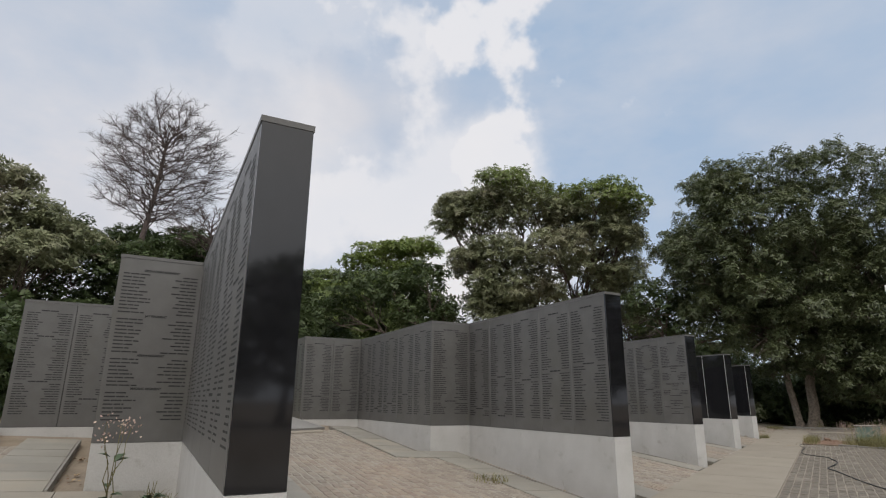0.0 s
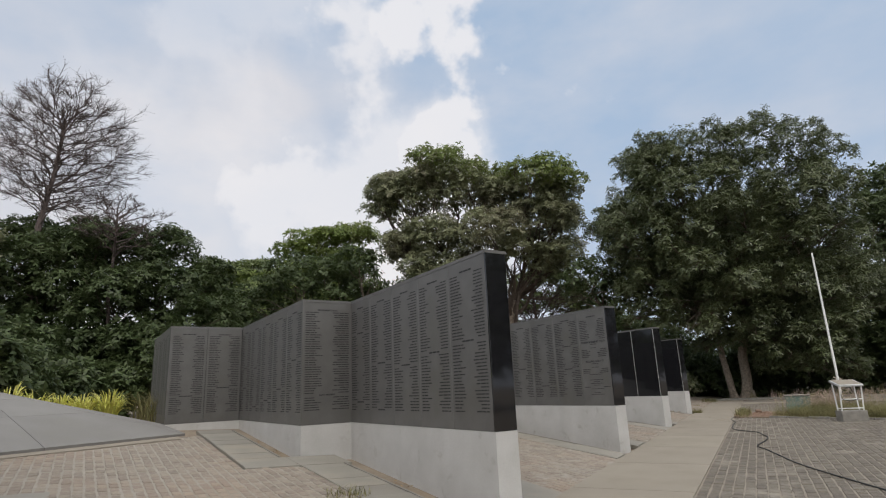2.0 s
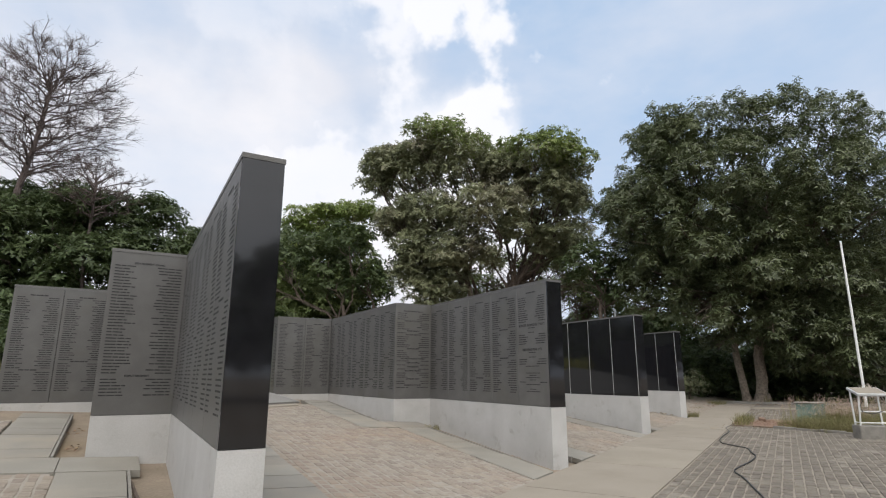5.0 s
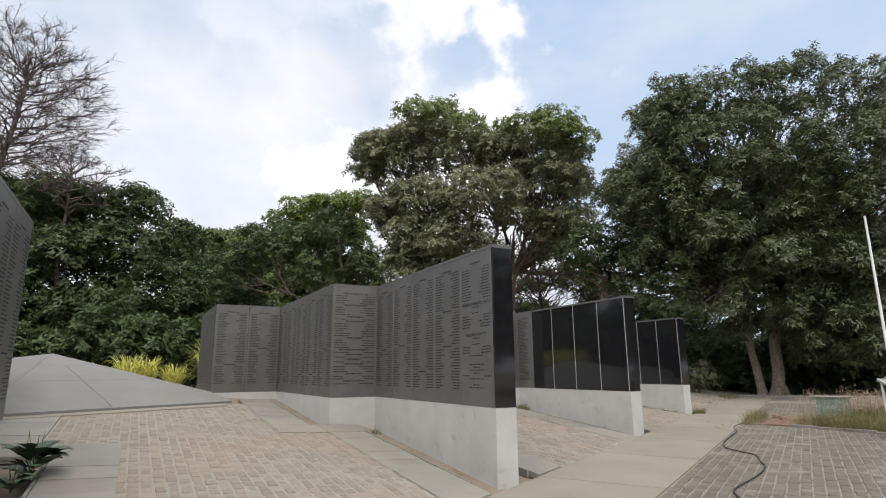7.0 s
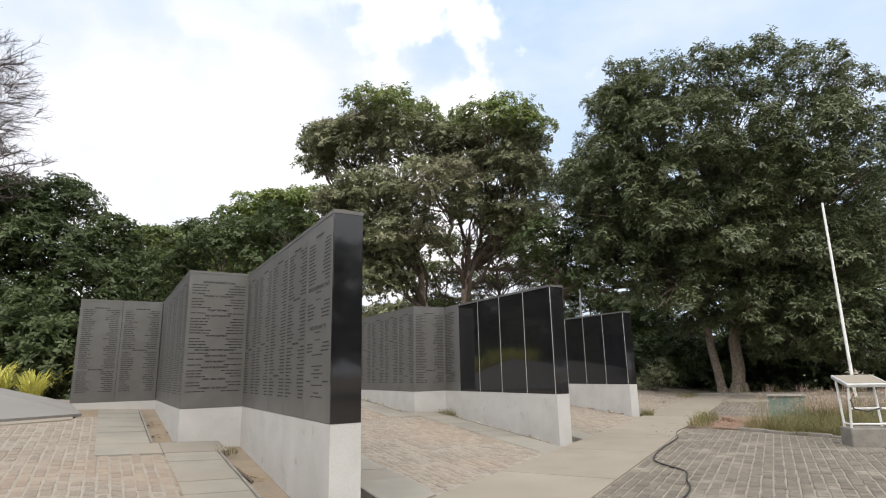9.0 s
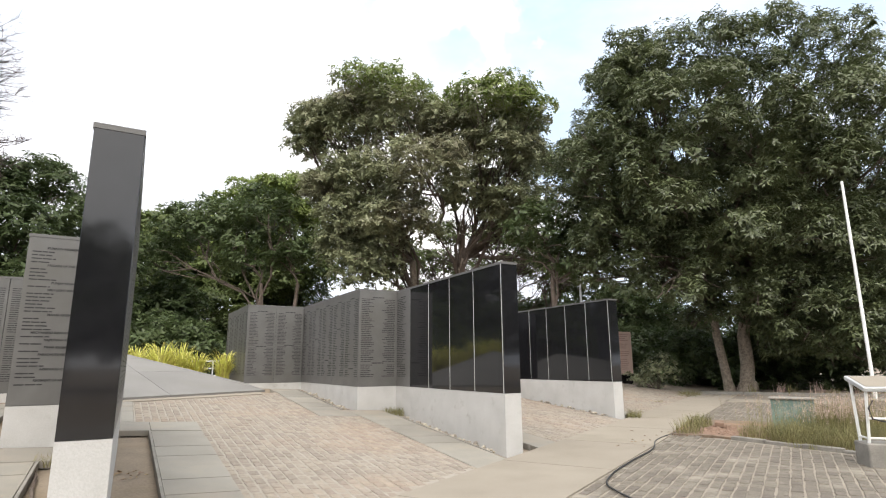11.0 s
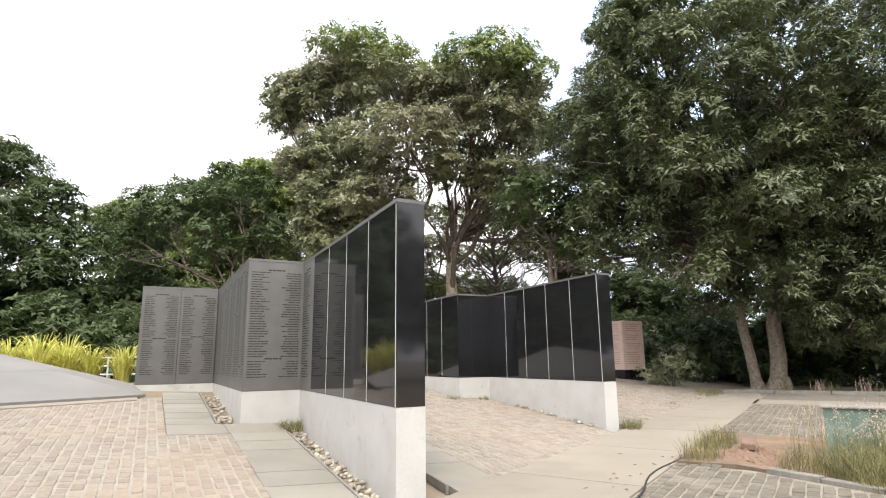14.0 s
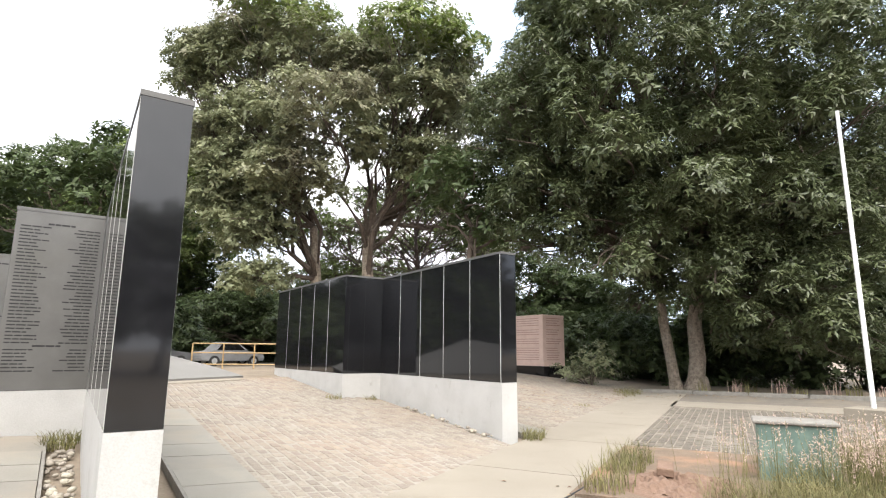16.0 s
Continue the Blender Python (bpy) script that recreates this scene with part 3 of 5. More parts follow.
# ---- trees ----
RAIN_TREE = [
    (30.5, 35.9, 17.9, 1.7, 1.6), (28.0, 41.5, 20.3, 3.4, 2.6), (26.6, 42.8, 18.3, 2.6, 2.6), (25.0, 44.6, 19.3, 2.0, 1.7),
    (24.6, 45.2, 17.6, 1.4, 1.1), (29.5, 38.8, 18.2, 2.8, 2.4), (31.4, 32.1, 16.9, 2.9, 1.8), (33.1, 31.3, 16.4, 1.9, 1.7),
    (30.8, 35.1, 15.8, 2.2, 2.2), (27.3, 41.0, 14.2, 2.8, 2.2), (25.8, 44.3, 13.9, 2.0, 1.7), (29.6, 36.3, 13.6, 3.1, 2.2),
    (32.0, 32.6, 13.7, 2.7, 2.0), (28.8, 38.6, 10.8, 2.8, 1.9), (26.7, 42.3, 10.2, 2.2, 1.8), (28.1, 40.7, 8.4, 1.9, 1.5),
    (33.0, 32.6, 11.0, 2.1, 1.4), (31.4, 34.5, 12.0, 2.1, 1.4), (33.9, 31.4, 14.2, 1.2, 1.4),
    (24.9, 45.5, 20.0, 1.6, 1.4), (24.6, 46.0, 18.3, 1.5, 1.3),
]
RAIN_TREE_SKIRT = [
    (26.3, 41.5, 11.4, 1.9, 1.9), (27.2, 40.5, 7.5, 2.0, 1.5), (27.7, 39.5, 5.2, 1.7, 1.2), (26.0, 42.2, 9.2, 1.5, 1.6),
    (28.8, 40.2, 9.9, 1.7, 1.6), (36.9, 34.9, 15.0, 1.5, 1.4), (37.6, 35.0, 12.6, 1.3, 1.3), (35.9, 35.1, 17.2, 1.4, 1.3),
    (35.9, 35.1, 11.5, 1.4, 1.1), (33.8, 34.4, 10.0, 1.8, 1.2), (36.2, 34.3, 8.5, 1.3, 1.0), (25.0, 43.1, 13.9, 1.6, 1.6),
]
UNDER_GROVE = [
    (29.5, 56.8, 4.1, 2.7, 2.0), (27.2, 56.4, 2.3, 2.5, 1.7), (32.7, 57.2, 4.3, 2.8, 2.3), (34.8, 53.6, 2.9, 2.7, 2.2),
    (37.5, 56.0, 6.3, 2.4, 1.9), (41.4, 55.5, 7.5, 2.3, 1.7), (42.7, 51.5, 5.3, 2.8, 2.2), (46.4, 52.1, 7.6, 2.3, 1.5),
    (47.9, 49.0, 6.0, 2.7, 1.6), (52.8, 50.4, 7.4, 2.1, 1.6), (51.5, 44.5, 4.4, 2.5, 1.9), (52.3, 41.4, 5.2, 2.2, 2.0),
    (52.7, 39.0, 3.4, 2.5, 2.3), (55.6, 46.0, 7.7, 1.8, 1.3),
]
MANGO_HIGH = [
    (34.2, 22.8, 15.2, 1.6, 1.9), (33.1, 22.6, 14.2, 1.5, 2.1), (36.7, 21.2, 15.6, 2.4, 2.6), (38.6, 20.1, 16.0, 2.0, 2.4),
    (41.6, 18.5, 15.5, 2.5, 3.5), (44.4, 17.1, 14.4, 1.9, 2.9), (32.7, 23.3, 12.0, 1.6, 1.9), (34.5, 21.1, 12.5, 2.7, 2.4),
    (37.7, 19.6, 11.3, 2.4, 3.7), (40.2, 18.2, 11.4, 2.8, 3.3), (43.7, 17.3, 10.9, 2.1, 2.9), (32.0, 25.9, 11.7, 0.9, 0.9),
]
MANGO_LOW = [
    (32.8, 24.7, 10.1, 2.0, 2.4), (33.3, 21.5, 9.2, 2.1, 2.7), (36.6, 20.9, 8.2, 2.6, 2.6), (39.9, 19.0, 8.3, 2.2, 3.6),
    (42.8, 17.9, 6.1, 2.3, 3.3), (32.2, 26.1, 10.2, 1.0, 1.3), (33.4, 23.9, 7.8, 1.8, 2.0), (34.7, 22.6, 5.8, 2.0, 2.6),
    (38.9, 21.2, 6.0, 1.9, 2.8), (41.2, 19.4, 3.7, 2.2, 2.4), (42.9, 18.5, 3.4, 1.4, 2.2), (41.3, 20.5, 3.1, 1.5, 2.1),
    (33.2, 25.6, 5.6, 1.0, 1.1),
]
MANGO = MANGO_HIGH + MANGO_LOW
MANGO_SKIRT_HIGH = [
    (33.5, 26.0, 7.8, 1.3, 1.1), (34.1, 24.9, 6.1, 1.2, 1.0), (34.5, 23.7, 5.2, 1.1, 0.9), (35.8, 23.0, 4.6, 1.0, 0.8),
    (38.3, 23.5, 4.2, 1.1, 0.9), (39.4, 22.6, 4.6, 1.0, 0.9), (38.1, 24.3, 3.5, 0.9, 0.8), (38.9, 23.1, 3.8, 0.9, 0.7),
    (39.9, 21.9, 3.6, 1.0, 0.9), (41.2, 22.0, 2.1, 1.0, 1.0), (37.6, 20.7, 4.3, 1.1, 1.0),
]
MANGO_SKIRT_LOW = [
    (39.7, 20.7, 3.2, 1.2, 1.0), (41.1, 19.9, 2.4, 1.2, 1.1), (42.5, 19.0, 2.1, 1.2, 1.2), (43.7, 18.3, 1.7, 1.2, 1.2),
    (41.4, 18.2, 4.0, 1.4, 1.3), (36.5, 26.1, 8.4, 1.9, 1.7), (39.8, 25.2, 7.2, 2.2, 2.0), (42.5, 23.2, 8.2, 2.4, 2.4),
    (45.5, 21.5, 6.5, 2.4, 2.7), (40.8, 24.9, 10.9, 2.5, 2.3), (44.2, 22.3, 12.2, 2.8, 2.8), (34.7, 27.9, 10.7, 0.9, 1.0),
]
MANGO_SKIRT = MANGO_SKIRT_HIGH + MANGO_SKIRT_LOW
# unseen rear of the crown, added to keep light off the undergrowth behind
MANGO_BACK = [
    (45.0, 26.2, 9.0, 3.0, 2.6), (46.5, 23.6, 10.6, 3.2, 2.8), (47.6, 27.2, 8.4, 3.0, 2.4), (44.0, 28.6, 9.2, 2.8, 2.4),
    (48.6, 21.6, 9.4, 3.2, 2.8), (46.8, 19.6, 7.8, 3.0, 2.6), (49.6, 25.0, 11.4, 3.2, 2.6), (45.8, 24.8, 13.2, 3.0, 2.4),
    (50.2, 29.0, 8.8, 3.0, 2.4), (49.4, 18.4, 6.8, 2.8, 2.4), (46.4, 30.4, 7.6, 2.6, 2.2),
]
MANGO_TUFT = [
    (40.3, 23.1, 5.7, 1.4, 1.0), (41.6, 22.7, 5.6, 1.3, 1.0), (39.5, 24.6, 5.8, 1.3, 1.0), (40.6, 25.6, 5.6, 1.4, 1.0),
    (36.4, 27.0, 17.0, 1.5, 1.3), (36.8, 26.4, 17.8, 1.3, 1.2), (35.4, 28.3, 13.4, 1.4, 1.2), (34.6, 29.3, 12.7, 1.3, 1.1),
    (33.8, 23.1, 16.8, 1.1, 1.1), (34.5, 22.9, 15.8, 1.2, 1.2), (33.4, 23.9, 14.7, 1.2, 1.1),
]
MANGO_FILL = [
    (34.5, 24.2, 14.8, 1.4, 2.2), (34.8, 26.3, 12.8, 1.6, 2.6), (34.1, 27.1, 11.6, 1.6, 2.2), (34.2, 25.5, 8.9, 1.7, 2.4),
    (33.6, 25.6, 7.3, 1.7, 2.3), (36.1, 23.0, 7.6, 1.5, 2.3), (41.2, 20.4, 5.2, 2.1, 2.5),
]
SHADE_GROVE = [
    (27.4, 65.2, 6.0, 3.0, 2.5), (30.1, 63.1, 7.5, 2.8, 2.3), (33.6, 61.0, 6.5, 2.8, 2.2), (36.6, 59.2, 5.3, 2.5, 2.0),
    (25.0, 67.1, 4.4, 3.5, 2.5), (48.8, 44.1, 9.3, 2.1, 1.8), (51.4, 43.9, 7.9, 2.0, 1.6), (52.1, 41.1, 7.0, 2.2, 1.5),
    (52.8, 38.4, 6.1, 2.1, 1.4), (47.9, 45.4, 11.7, 1.7, 1.6), (54.7, 37.5, 4.2, 2.3, 1.9), (53.1, 41.1, 3.9, 2.7, 2.0),
    (51.1, 42.8, 2.6, 2.7, 1.8), (51.7, 49.1, 5.2, 3.0, 2.5), (57.9, 33.3, 2.6, 2.4, 2.0), (60.4, 31.9, 1.8, 2.4, 2.0),
]
SIDE_GROVE = [
    (22.1, 45.8, 12.2, 2.1, 2.1), (21.6, 47.0, 9.2, 2.6, 2.1), (20.2, 49.3, 11.6, 2.7, 2.4), (23.9, 45.8, 9.2, 2.1, 1.9),
    (17.9, 52.7, 11.9, 2.8, 2.6), (15.2, 54.8, 9.7, 2.8, 2.3), (35.0, 30.8, 9.1, 2.2, 2.0), (36.8, 30.3, 7.5, 2.2, 1.8),
    (-6.8, 53.2, 13.7, 2.3, 2.3), (-9.3, 53.9, 11.7, 2.7, 2.3), (-4.8, 51.7, 11.3, 2.5, 2.0), (-7.1, 52.6, 8.5, 3.1, 2.0),
    (-11.0, 54.6, 8.4, 3.1, 2.2), (-2.5, 52.6, 12.2, 2.4, 2.1), (0.1, 52.5, 12.0, 2.4, 2.1), (2.5, 52.9, 14.0, 2.3, 2.0),
]
MANGO_EDGE = [
    (35.1, 27.4, 11.8, 1.0, 1.2), (35.9, 27.8, 12.7, 1.1, 1.5), (37.2, 26.7, 13.4, 1.7, 1.8), (34.8, 28.3, 8.5, 0.9, 1.0),
    (35.8, 25.0, 10.4, 1.6, 2.2), (36.8, 23.5, 9.1, 1.2, 1.9), (37.6, 22.3, 7.3, 1.5, 1.8), (39.8, 20.6, 8.5, 1.8, 1.7),
    (42.1, 19.2, 7.7, 1.5, 2.3), (43.5, 18.2, 7.6, 1.7, 2.1), (44.0, 18.2, 11.2, 1.6, 2.2), (41.5, 19.8, 11.7, 1.7, 1.7),
    (39.8, 22.0, 12.1, 2.0, 2.4), (38.1, 24.2, 11.9, 1.7, 2.3),
]
LACE = [
    (35.8, 52.3, 11.4, 2.0, 1.4), (38.1, 50.9, 10.5, 2.3, 1.5), (41.2, 49.0, 9.7, 2.3, 1.4), (44.2, 47.0, 10.1, 2.3, 1.5),
    (46.5, 45.5, 9.7, 2.0, 1.4), (48.8, 45.5, 8.5, 2.0, 1.4), (43.0, 48.5, 12.6, 2.0, 1.2), (39.8, 50.4, 13.5, 1.9, 1.2),
    (37.3, 50.9, 7.7, 2.2, 1.5), (45.2, 46.9, 13.1, 1.9, 1.2), (40.6, 48.7, 7.3, 2.7, 1.3),
]
UMBRELLA_TREE = [
    (26.1, 67.2, 20.4, 3.9, 1.4), (23.4, 67.9, 18.8, 2.6, 1.2), (29.9, 66.1, 21.0, 3.2, 1.7), (29.1, 66.2, 17.5, 3.7, 1.9),
    (24.5, 66.8, 16.1, 3.6, 1.5), (19.9, 69.6, 15.3, 3.3, 1.2), (17.2, 73.1, 16.7, 2.5, 1.0), (17.8, 69.1, 12.6, 4.1, 1.8),
    (22.4, 66.4, 13.1, 4.1, 2.0), (27.0, 66.3, 12.3, 3.6, 2.1), (20.0, 67.3, 10.1, 4.3, 2.1), (24.6, 64.9, 8.9, 3.7, 2.1),
    (17.1, 69.2, 9.0, 2.9, 2.1), (27.9, 64.5, 7.9, 2.3, 2.1), (14.2, 73.2, 13.6, 3.0, 1.8),
]
DARK_GROVE = [
    (7.5, 54.8, 14.7, 2.7, 1.9), (4.3, 54.5, 13.6, 3.1, 2.4), (0.8, 56.3, 14.1, 3.5, 2.7), (-2.9, 60.4, 15.3, 3.2, 2.5),
    (10.5, 52.9, 11.4, 2.3, 2.5), (7.2, 51.5, 10.2, 3.4, 2.5), (3.7, 51.3, 9.2, 3.4, 2.6), (0.1, 53.3, 9.2, 3.4, 2.6),
    (9.6, 49.9, 6.9, 3.1, 2.5), (6.2, 49.7, 5.5, 3.3, 2.4), (2.6, 50.7, 4.7, 3.3, 2.3), (11.9, 51.9, 7.7, 2.2, 3.1),
    (13.0, 52.0, 4.7, 2.0, 2.2), (-3.0, 55.2, 8.0, 3.6, 3.2),
]
GREEN_GROVE = [
    (15.9, 73.2, 16.5, 3.7, 1.5), (19.7, 73.2, 17.2, 2.7, 1.4), (13.3, 70.3, 15.0, 2.5, 1.6), (17.1, 66.6, 12.2, 3.6, 2.1),
    (21.0, 68.8, 13.5, 3.2, 2.3), (19.2, 63.9, 8.9, 4.1, 2.6), (15.5, 64.9, 8.3, 3.4, 2.9), (23.1, 63.8, 10.4, 3.6, 3.0),
    (26.5, 62.3, 9.2, 3.6, 3.0), (20.6, 61.7, 5.4, 4.5, 2.8), (29.5, 60.2, 10.9, 3.0, 3.6), (28.7, 66.2, 16.4, 2.7, 2.7),
]
YELLOW_TREE = [
    (-10.6, 49.4, 17.1, 2.1, 1.1), (-13.0, 50.4, 17.9, 2.1, 1.3), (-9.2, 49.3, 15.1, 2.3, 1.0), (-11.1, 49.6, 13.5, 2.5, 1.4),
    (-7.8, 48.9, 14.1, 1.7, 1.0), (-8.4, 47.7, 11.3, 2.8, 1.6), (-11.1, 49.4, 10.5, 2.4, 2.0), (-6.1, 50.8, 12.8, 2.7, 1.8),
]
BACK_GROVE = [
    (52.7, 41.7, 5.3, 1.8, 1.8), (57.1, 42.6, 6.5, 2.2, 1.9), (50.9, 42.0, 3.1, 2.2, 1.8), (50.1, 37.9, 2.5, 2.2, 2.0),
    (54.4, 38.0, 2.6, 2.1, 2.5), (58.4, 38.1, 3.0, 2.2, 2.7), (63.9, 35.2, 3.4, 2.7, 3.1), (66.6, 33.8, 3.4, 2.7, 3.5),
    (69.3, 32.2, 4.3, 3.1, 4.0), (63.4, 37.5, 4.4, 2.8, 2.8), (72.0, 30.6, 5.1, 3.1, 4.9), (67.9, 35.6, 8.2, 3.3, 2.8),
    (72.8, 32.7, 9.6, 3.8, 3.8),
]
RIGHT_GROVE = [
    (57.0, 19.8, 13.8, 2.3, 2.3), (59.5, 18.7, 16.4, 2.4, 2.4), (58.4, 19.9, 10.2, 2.8, 2.3), (63.0, 18.8, 12.4, 3.4, 2.9),
    (56.3, 20.8, 7.4, 2.5, 2.0), (58.8, 19.8, 5.5, 3.2, 2.3), (55.1, 22.4, 4.4, 2.5, 1.8), (61.8, 18.5, 7.4, 3.2, 2.8),
    (64.2, 16.9, 16.1, 3.4, 2.9), (57.9, 21.0, 3.0, 3.2, 1.8),
]
LOW_GROVE = [
    (8.3, 59.8, 6.7, 2.2, 1.6), (11.1, 58.5, 6.0, 2.0, 1.6), (6.3, 60.0, 5.5, 2.4, 1.7), (15.0, 59.8, 6.0, 2.1, 1.9),
    (17.6, 58.3, 6.6, 2.1, 1.9), (3.7, 61.3, 6.0, 2.5, 1.9), (13.0, 58.9, 4.8, 2.0, 1.6),
]


def leaf_cloud(lobes, per_m2, length, seed, droop=0.5, clump=0.35, slim=0.42, reach=1.75, boss=15):
    """Rosettes of folded leaves over the bosses that cover each lobe; an array of vertices, four to a leaf."""
    g = np.random.default_rng(seed)
    vs = []
    per = 9
    for x, y, z, r, rz in lobes:
        n_boss = boss if r > 1.2 else min(boss, 6)
        for q in range(n_boss):
            a = q * 2.399 + g.uniform(-0.4, 0.4)
            h = 1 - reach * (q + 0.5) / n_boss
            w = math.sqrt(max(0.0, 1 - h * h))
            k = g.uniform(0.58, 0.86)
            cx, cy, cz = x + r * k * w * math.cos(a), y + r * k * w * math.sin(a), z + rz * k * h
            br, bz = r * g.uniform(0.32, 0.52), rz * g.uniform(0.32, 0.50)
            area = 9.0 * (br * (br + 2 * bz) / 3)
            n_tuft = max(3, int(area * per_m2 / per))
            d = g.normal(size=(n_tuft, 3))
            d /= np.linalg.norm(d, axis=1)[:, None]
            d[:, 2] = np.where(d[:, 2] < -0.25, -d[:, 2], d[:, 2])
            rad = np.where(g.random(n_tuft) < 0.12, g.uniform(1.05, 1.32, n_tuft), g.uniform(0.72, 1.06, n_tuft))
            c = np.array([cx, cy, cz]) + d * rad[:, None] * np.array([br, br, bz])
            # each rosette opens outwards and up
            axis = d * 0.75 + g.normal(size=(n_tuft, 3)) * 0.22
            axis[:, 2] += 0.55
            axis /= np.linalg.norm(axis, axis=1)[:, None]
            ref = g.normal(size=(n_tuft, 3))
            e1 = np.cross(axis, ref)
            e1 /= np.linalg.norm(e1, axis=1)[:, None] + 1e-9
            e2 = np.cross(axis, e1)
            idx = np.repeat(np.arange(n_tuft), per)
            m = len(idx)
            turn = (np.tile(np.arange(per), n_tuft) * 2.399 + g.uniform(-0.35, 0.35, m))[:, None]
            lift = g.uniform(-0.05, 0.75, m)[:, None]
            out = (e1[idx] * np.cos(turn) + e2[idx] * np.sin(turn)) * np.cos(lift) + axis[idx] * np.sin(lift)
            out[:, 2] -= droop * g.uniform(0.5, 1.4, m)
            out /= np.linalg.norm(out, axis=1)[:, None] + 1e-9
            nrm = axis[idx] + g.normal(size=(m, 3)) * 0.16
            nrm -= out * np.sum(out * nrm, axis=1)[:, None]
            nrm /= np.linalg.norm(nrm, axis=1)[:, None] + 1e-9
            p = c[idx] + g.normal(size=(m, 3)) * clump * np.array([0.22, 0.22, 0.14]) + out * length * 0.08
            side = np.cross(nrm, out)
            ln = length * g.uniform(0.65, 1.3, m)[:, None]
            wd = ln * slim * g.uniform(0.8, 1.2, m)[:, None]
            mid = p + out * ln * 0.45
            tip = p + out * ln - nrm * ln * 0.16
            vs.append(np.stack([p, mid + side * wd * 0.5 + nrm * wd * 0.12, tip, mid - side * wd * 0.5 + nrm * wd * 0.12], 1).reshape(-1, 3))
    return np.concatenate(vs)


def quad_mesh(name, v, mat, parent, label=""):
    n = len(v) // 4
    me = bpy.data.meshes.new(name)
    me.vertices.add(len(v))
    me.vertices.foreach_set("co", v.astype(np.float32).ravel())
    me.loops.add(n * 4)
    me.loops.foreach_set("vertex_index", np.arange(n * 4, dtype=np.int32))
    me.polygons.add(n)
    me.polygons.foreach_set("loop_start", np.arange(0, n * 4, 4, dtype=np.int32))
    me.update(calc_edges=True)
    me.materials.append(mat)
    ob = new(name, me)
    ob.parent = parent
    if label:
        tagged(ob, label)
    return ob


def limb(bm, a, b, r0, r1, rng, sides=6, bend=0.12):
    a, b = Vector(a), Vector(b)
    ln = (b - a).length
    pts, rad = [], []
    for i in range(6):
        f = i / 5
        w = Vector((rng.uniform(-1, 1), rng.uniform(-1, 1), rng.uniform(-0.4, 0.8))) * ln * bend * math.sin(math.pi * f) * 0.6
        pts.append(a.lerp(b, f) + w)
        rad.append(r0 + (r1 - r0) * f)
    tube(bm, pts, rad, sides)
    return pts


def tree(name, base, lobes, mat, label, trunks, seed, per_m2=6.0, length=0.34, droop=0.5, fork=0.45, clump=0.4, group="", slim=0.42, bark=None, boss=15, flush=None):
    rng = random.Random(seed)
    rows = lobes
    bx, by = base
    bz = ground_z(bx, by) - 0.15
    thing = empty(name, (bx, by, bz))
    tagged(thing, label, "tree", group)
    inv = Matrix.Translation((-bx, -by, -bz))
    low = min(r[2] - r[4] for r in rows)
    high = max(r[2] for r in rows)
    forks = []
    if not trunks:
        trunks = [(r[0] - bx, r[1] - by, 0.2, rng.uniform(-0.6, 0.6), rng.uniform(-0.6, 0.6)) for r in rows[::3]]
    for dx, dy, rad, lean_x, lean_y in trunks:
        bm = bmesh.new()
        top = (bx + dx + lean_x, by + dy + lean_y, bz + (high - bz) * fork)
        foot = (bx + dx, by + dy, bz)
        pts = limb(bm, foot, top, rad, rad * 0.6, rng, 12, 0.04)
        tube(bm, [Vector(foot) + Vector((0, 0, -0.1)), Vector(foot) + Vector((0, 0, 0.22)), Vector(foot).lerp(Vector(pts[1]), 0.45)], [rad * 1.55, rad * 1.25, rad * 0.92], 12)
        forks.append((Vector(top), rad * 0.55, pts))
        if rad == 0.40:
            # swollen burl low on the trunk
            burl = Vector(foot) + Vector((0.14, -0.34, 0.0))
            tube(bm, [burl + Vector((0, 0, -0.1)), burl + Vector((0, 0, 0.35)), burl + Vector((0, 0, 0.62)), burl + Vector((-0.05, 0.12, 0.95))], [0.34, 0.27, 0.22, 0.05], 10)
        bm.transform(inv)
        part("trunk", bm, bark or M_BARK, thing)
    for x, y, z, r, rz in rows:
        bm = bmesh.new()
        p, rad, pts = min(forks, key=lambda f: (f[0] - Vector((x, y, z))).length)
        start = Vector(pts[rng.choice((3, 4, 5))])
        mid = limb(bm, start, (x, y, z), rad * 0.7, 0.05, rng, 6, 0.16)
        for _ in range(6):
            s = mid[rng.choice((2, 3, 4))]
            e = Vector((x + rng.uniform(-1, 1) * r * 0.8, y + rng.uniform(-1, 1) * r * 0.8, z + rng.uniform(-0.6, 0.6) * rz))
            limb(bm, s, e, 0.07, 0.02, rng, 4, 0.2)
        bm.transform(inv)
        part("limb", bm, M_BARK, thing)
    v = leaf_cloud(rows, per_m2, length, seed, droop, clump, slim, boss=boss)
    leaf = v.reshape(-1, 4, 3) - np.array([bx, by, bz])
    if flush:
        # a flush of young leaves over the highest boughs
        fresh, level, rise, soft = flush
        foot = v.reshape(-1, 4, 3)[:, 0]
        young = foot[:, 2] > level + rise * (foot[:, 1] - 32) + np.random.default_rng(seed).normal(size=len(leaf)) * soft
        quad_mesh("young_leaves", leaf[young].reshape(-1, 3), fresh, thing, "fresh yellow green leaves on the crown's top")
        leaf = leaf[~young]
    quad_mesh("crown", leaf.reshape(-1, 3), mat, thing)
    return thing


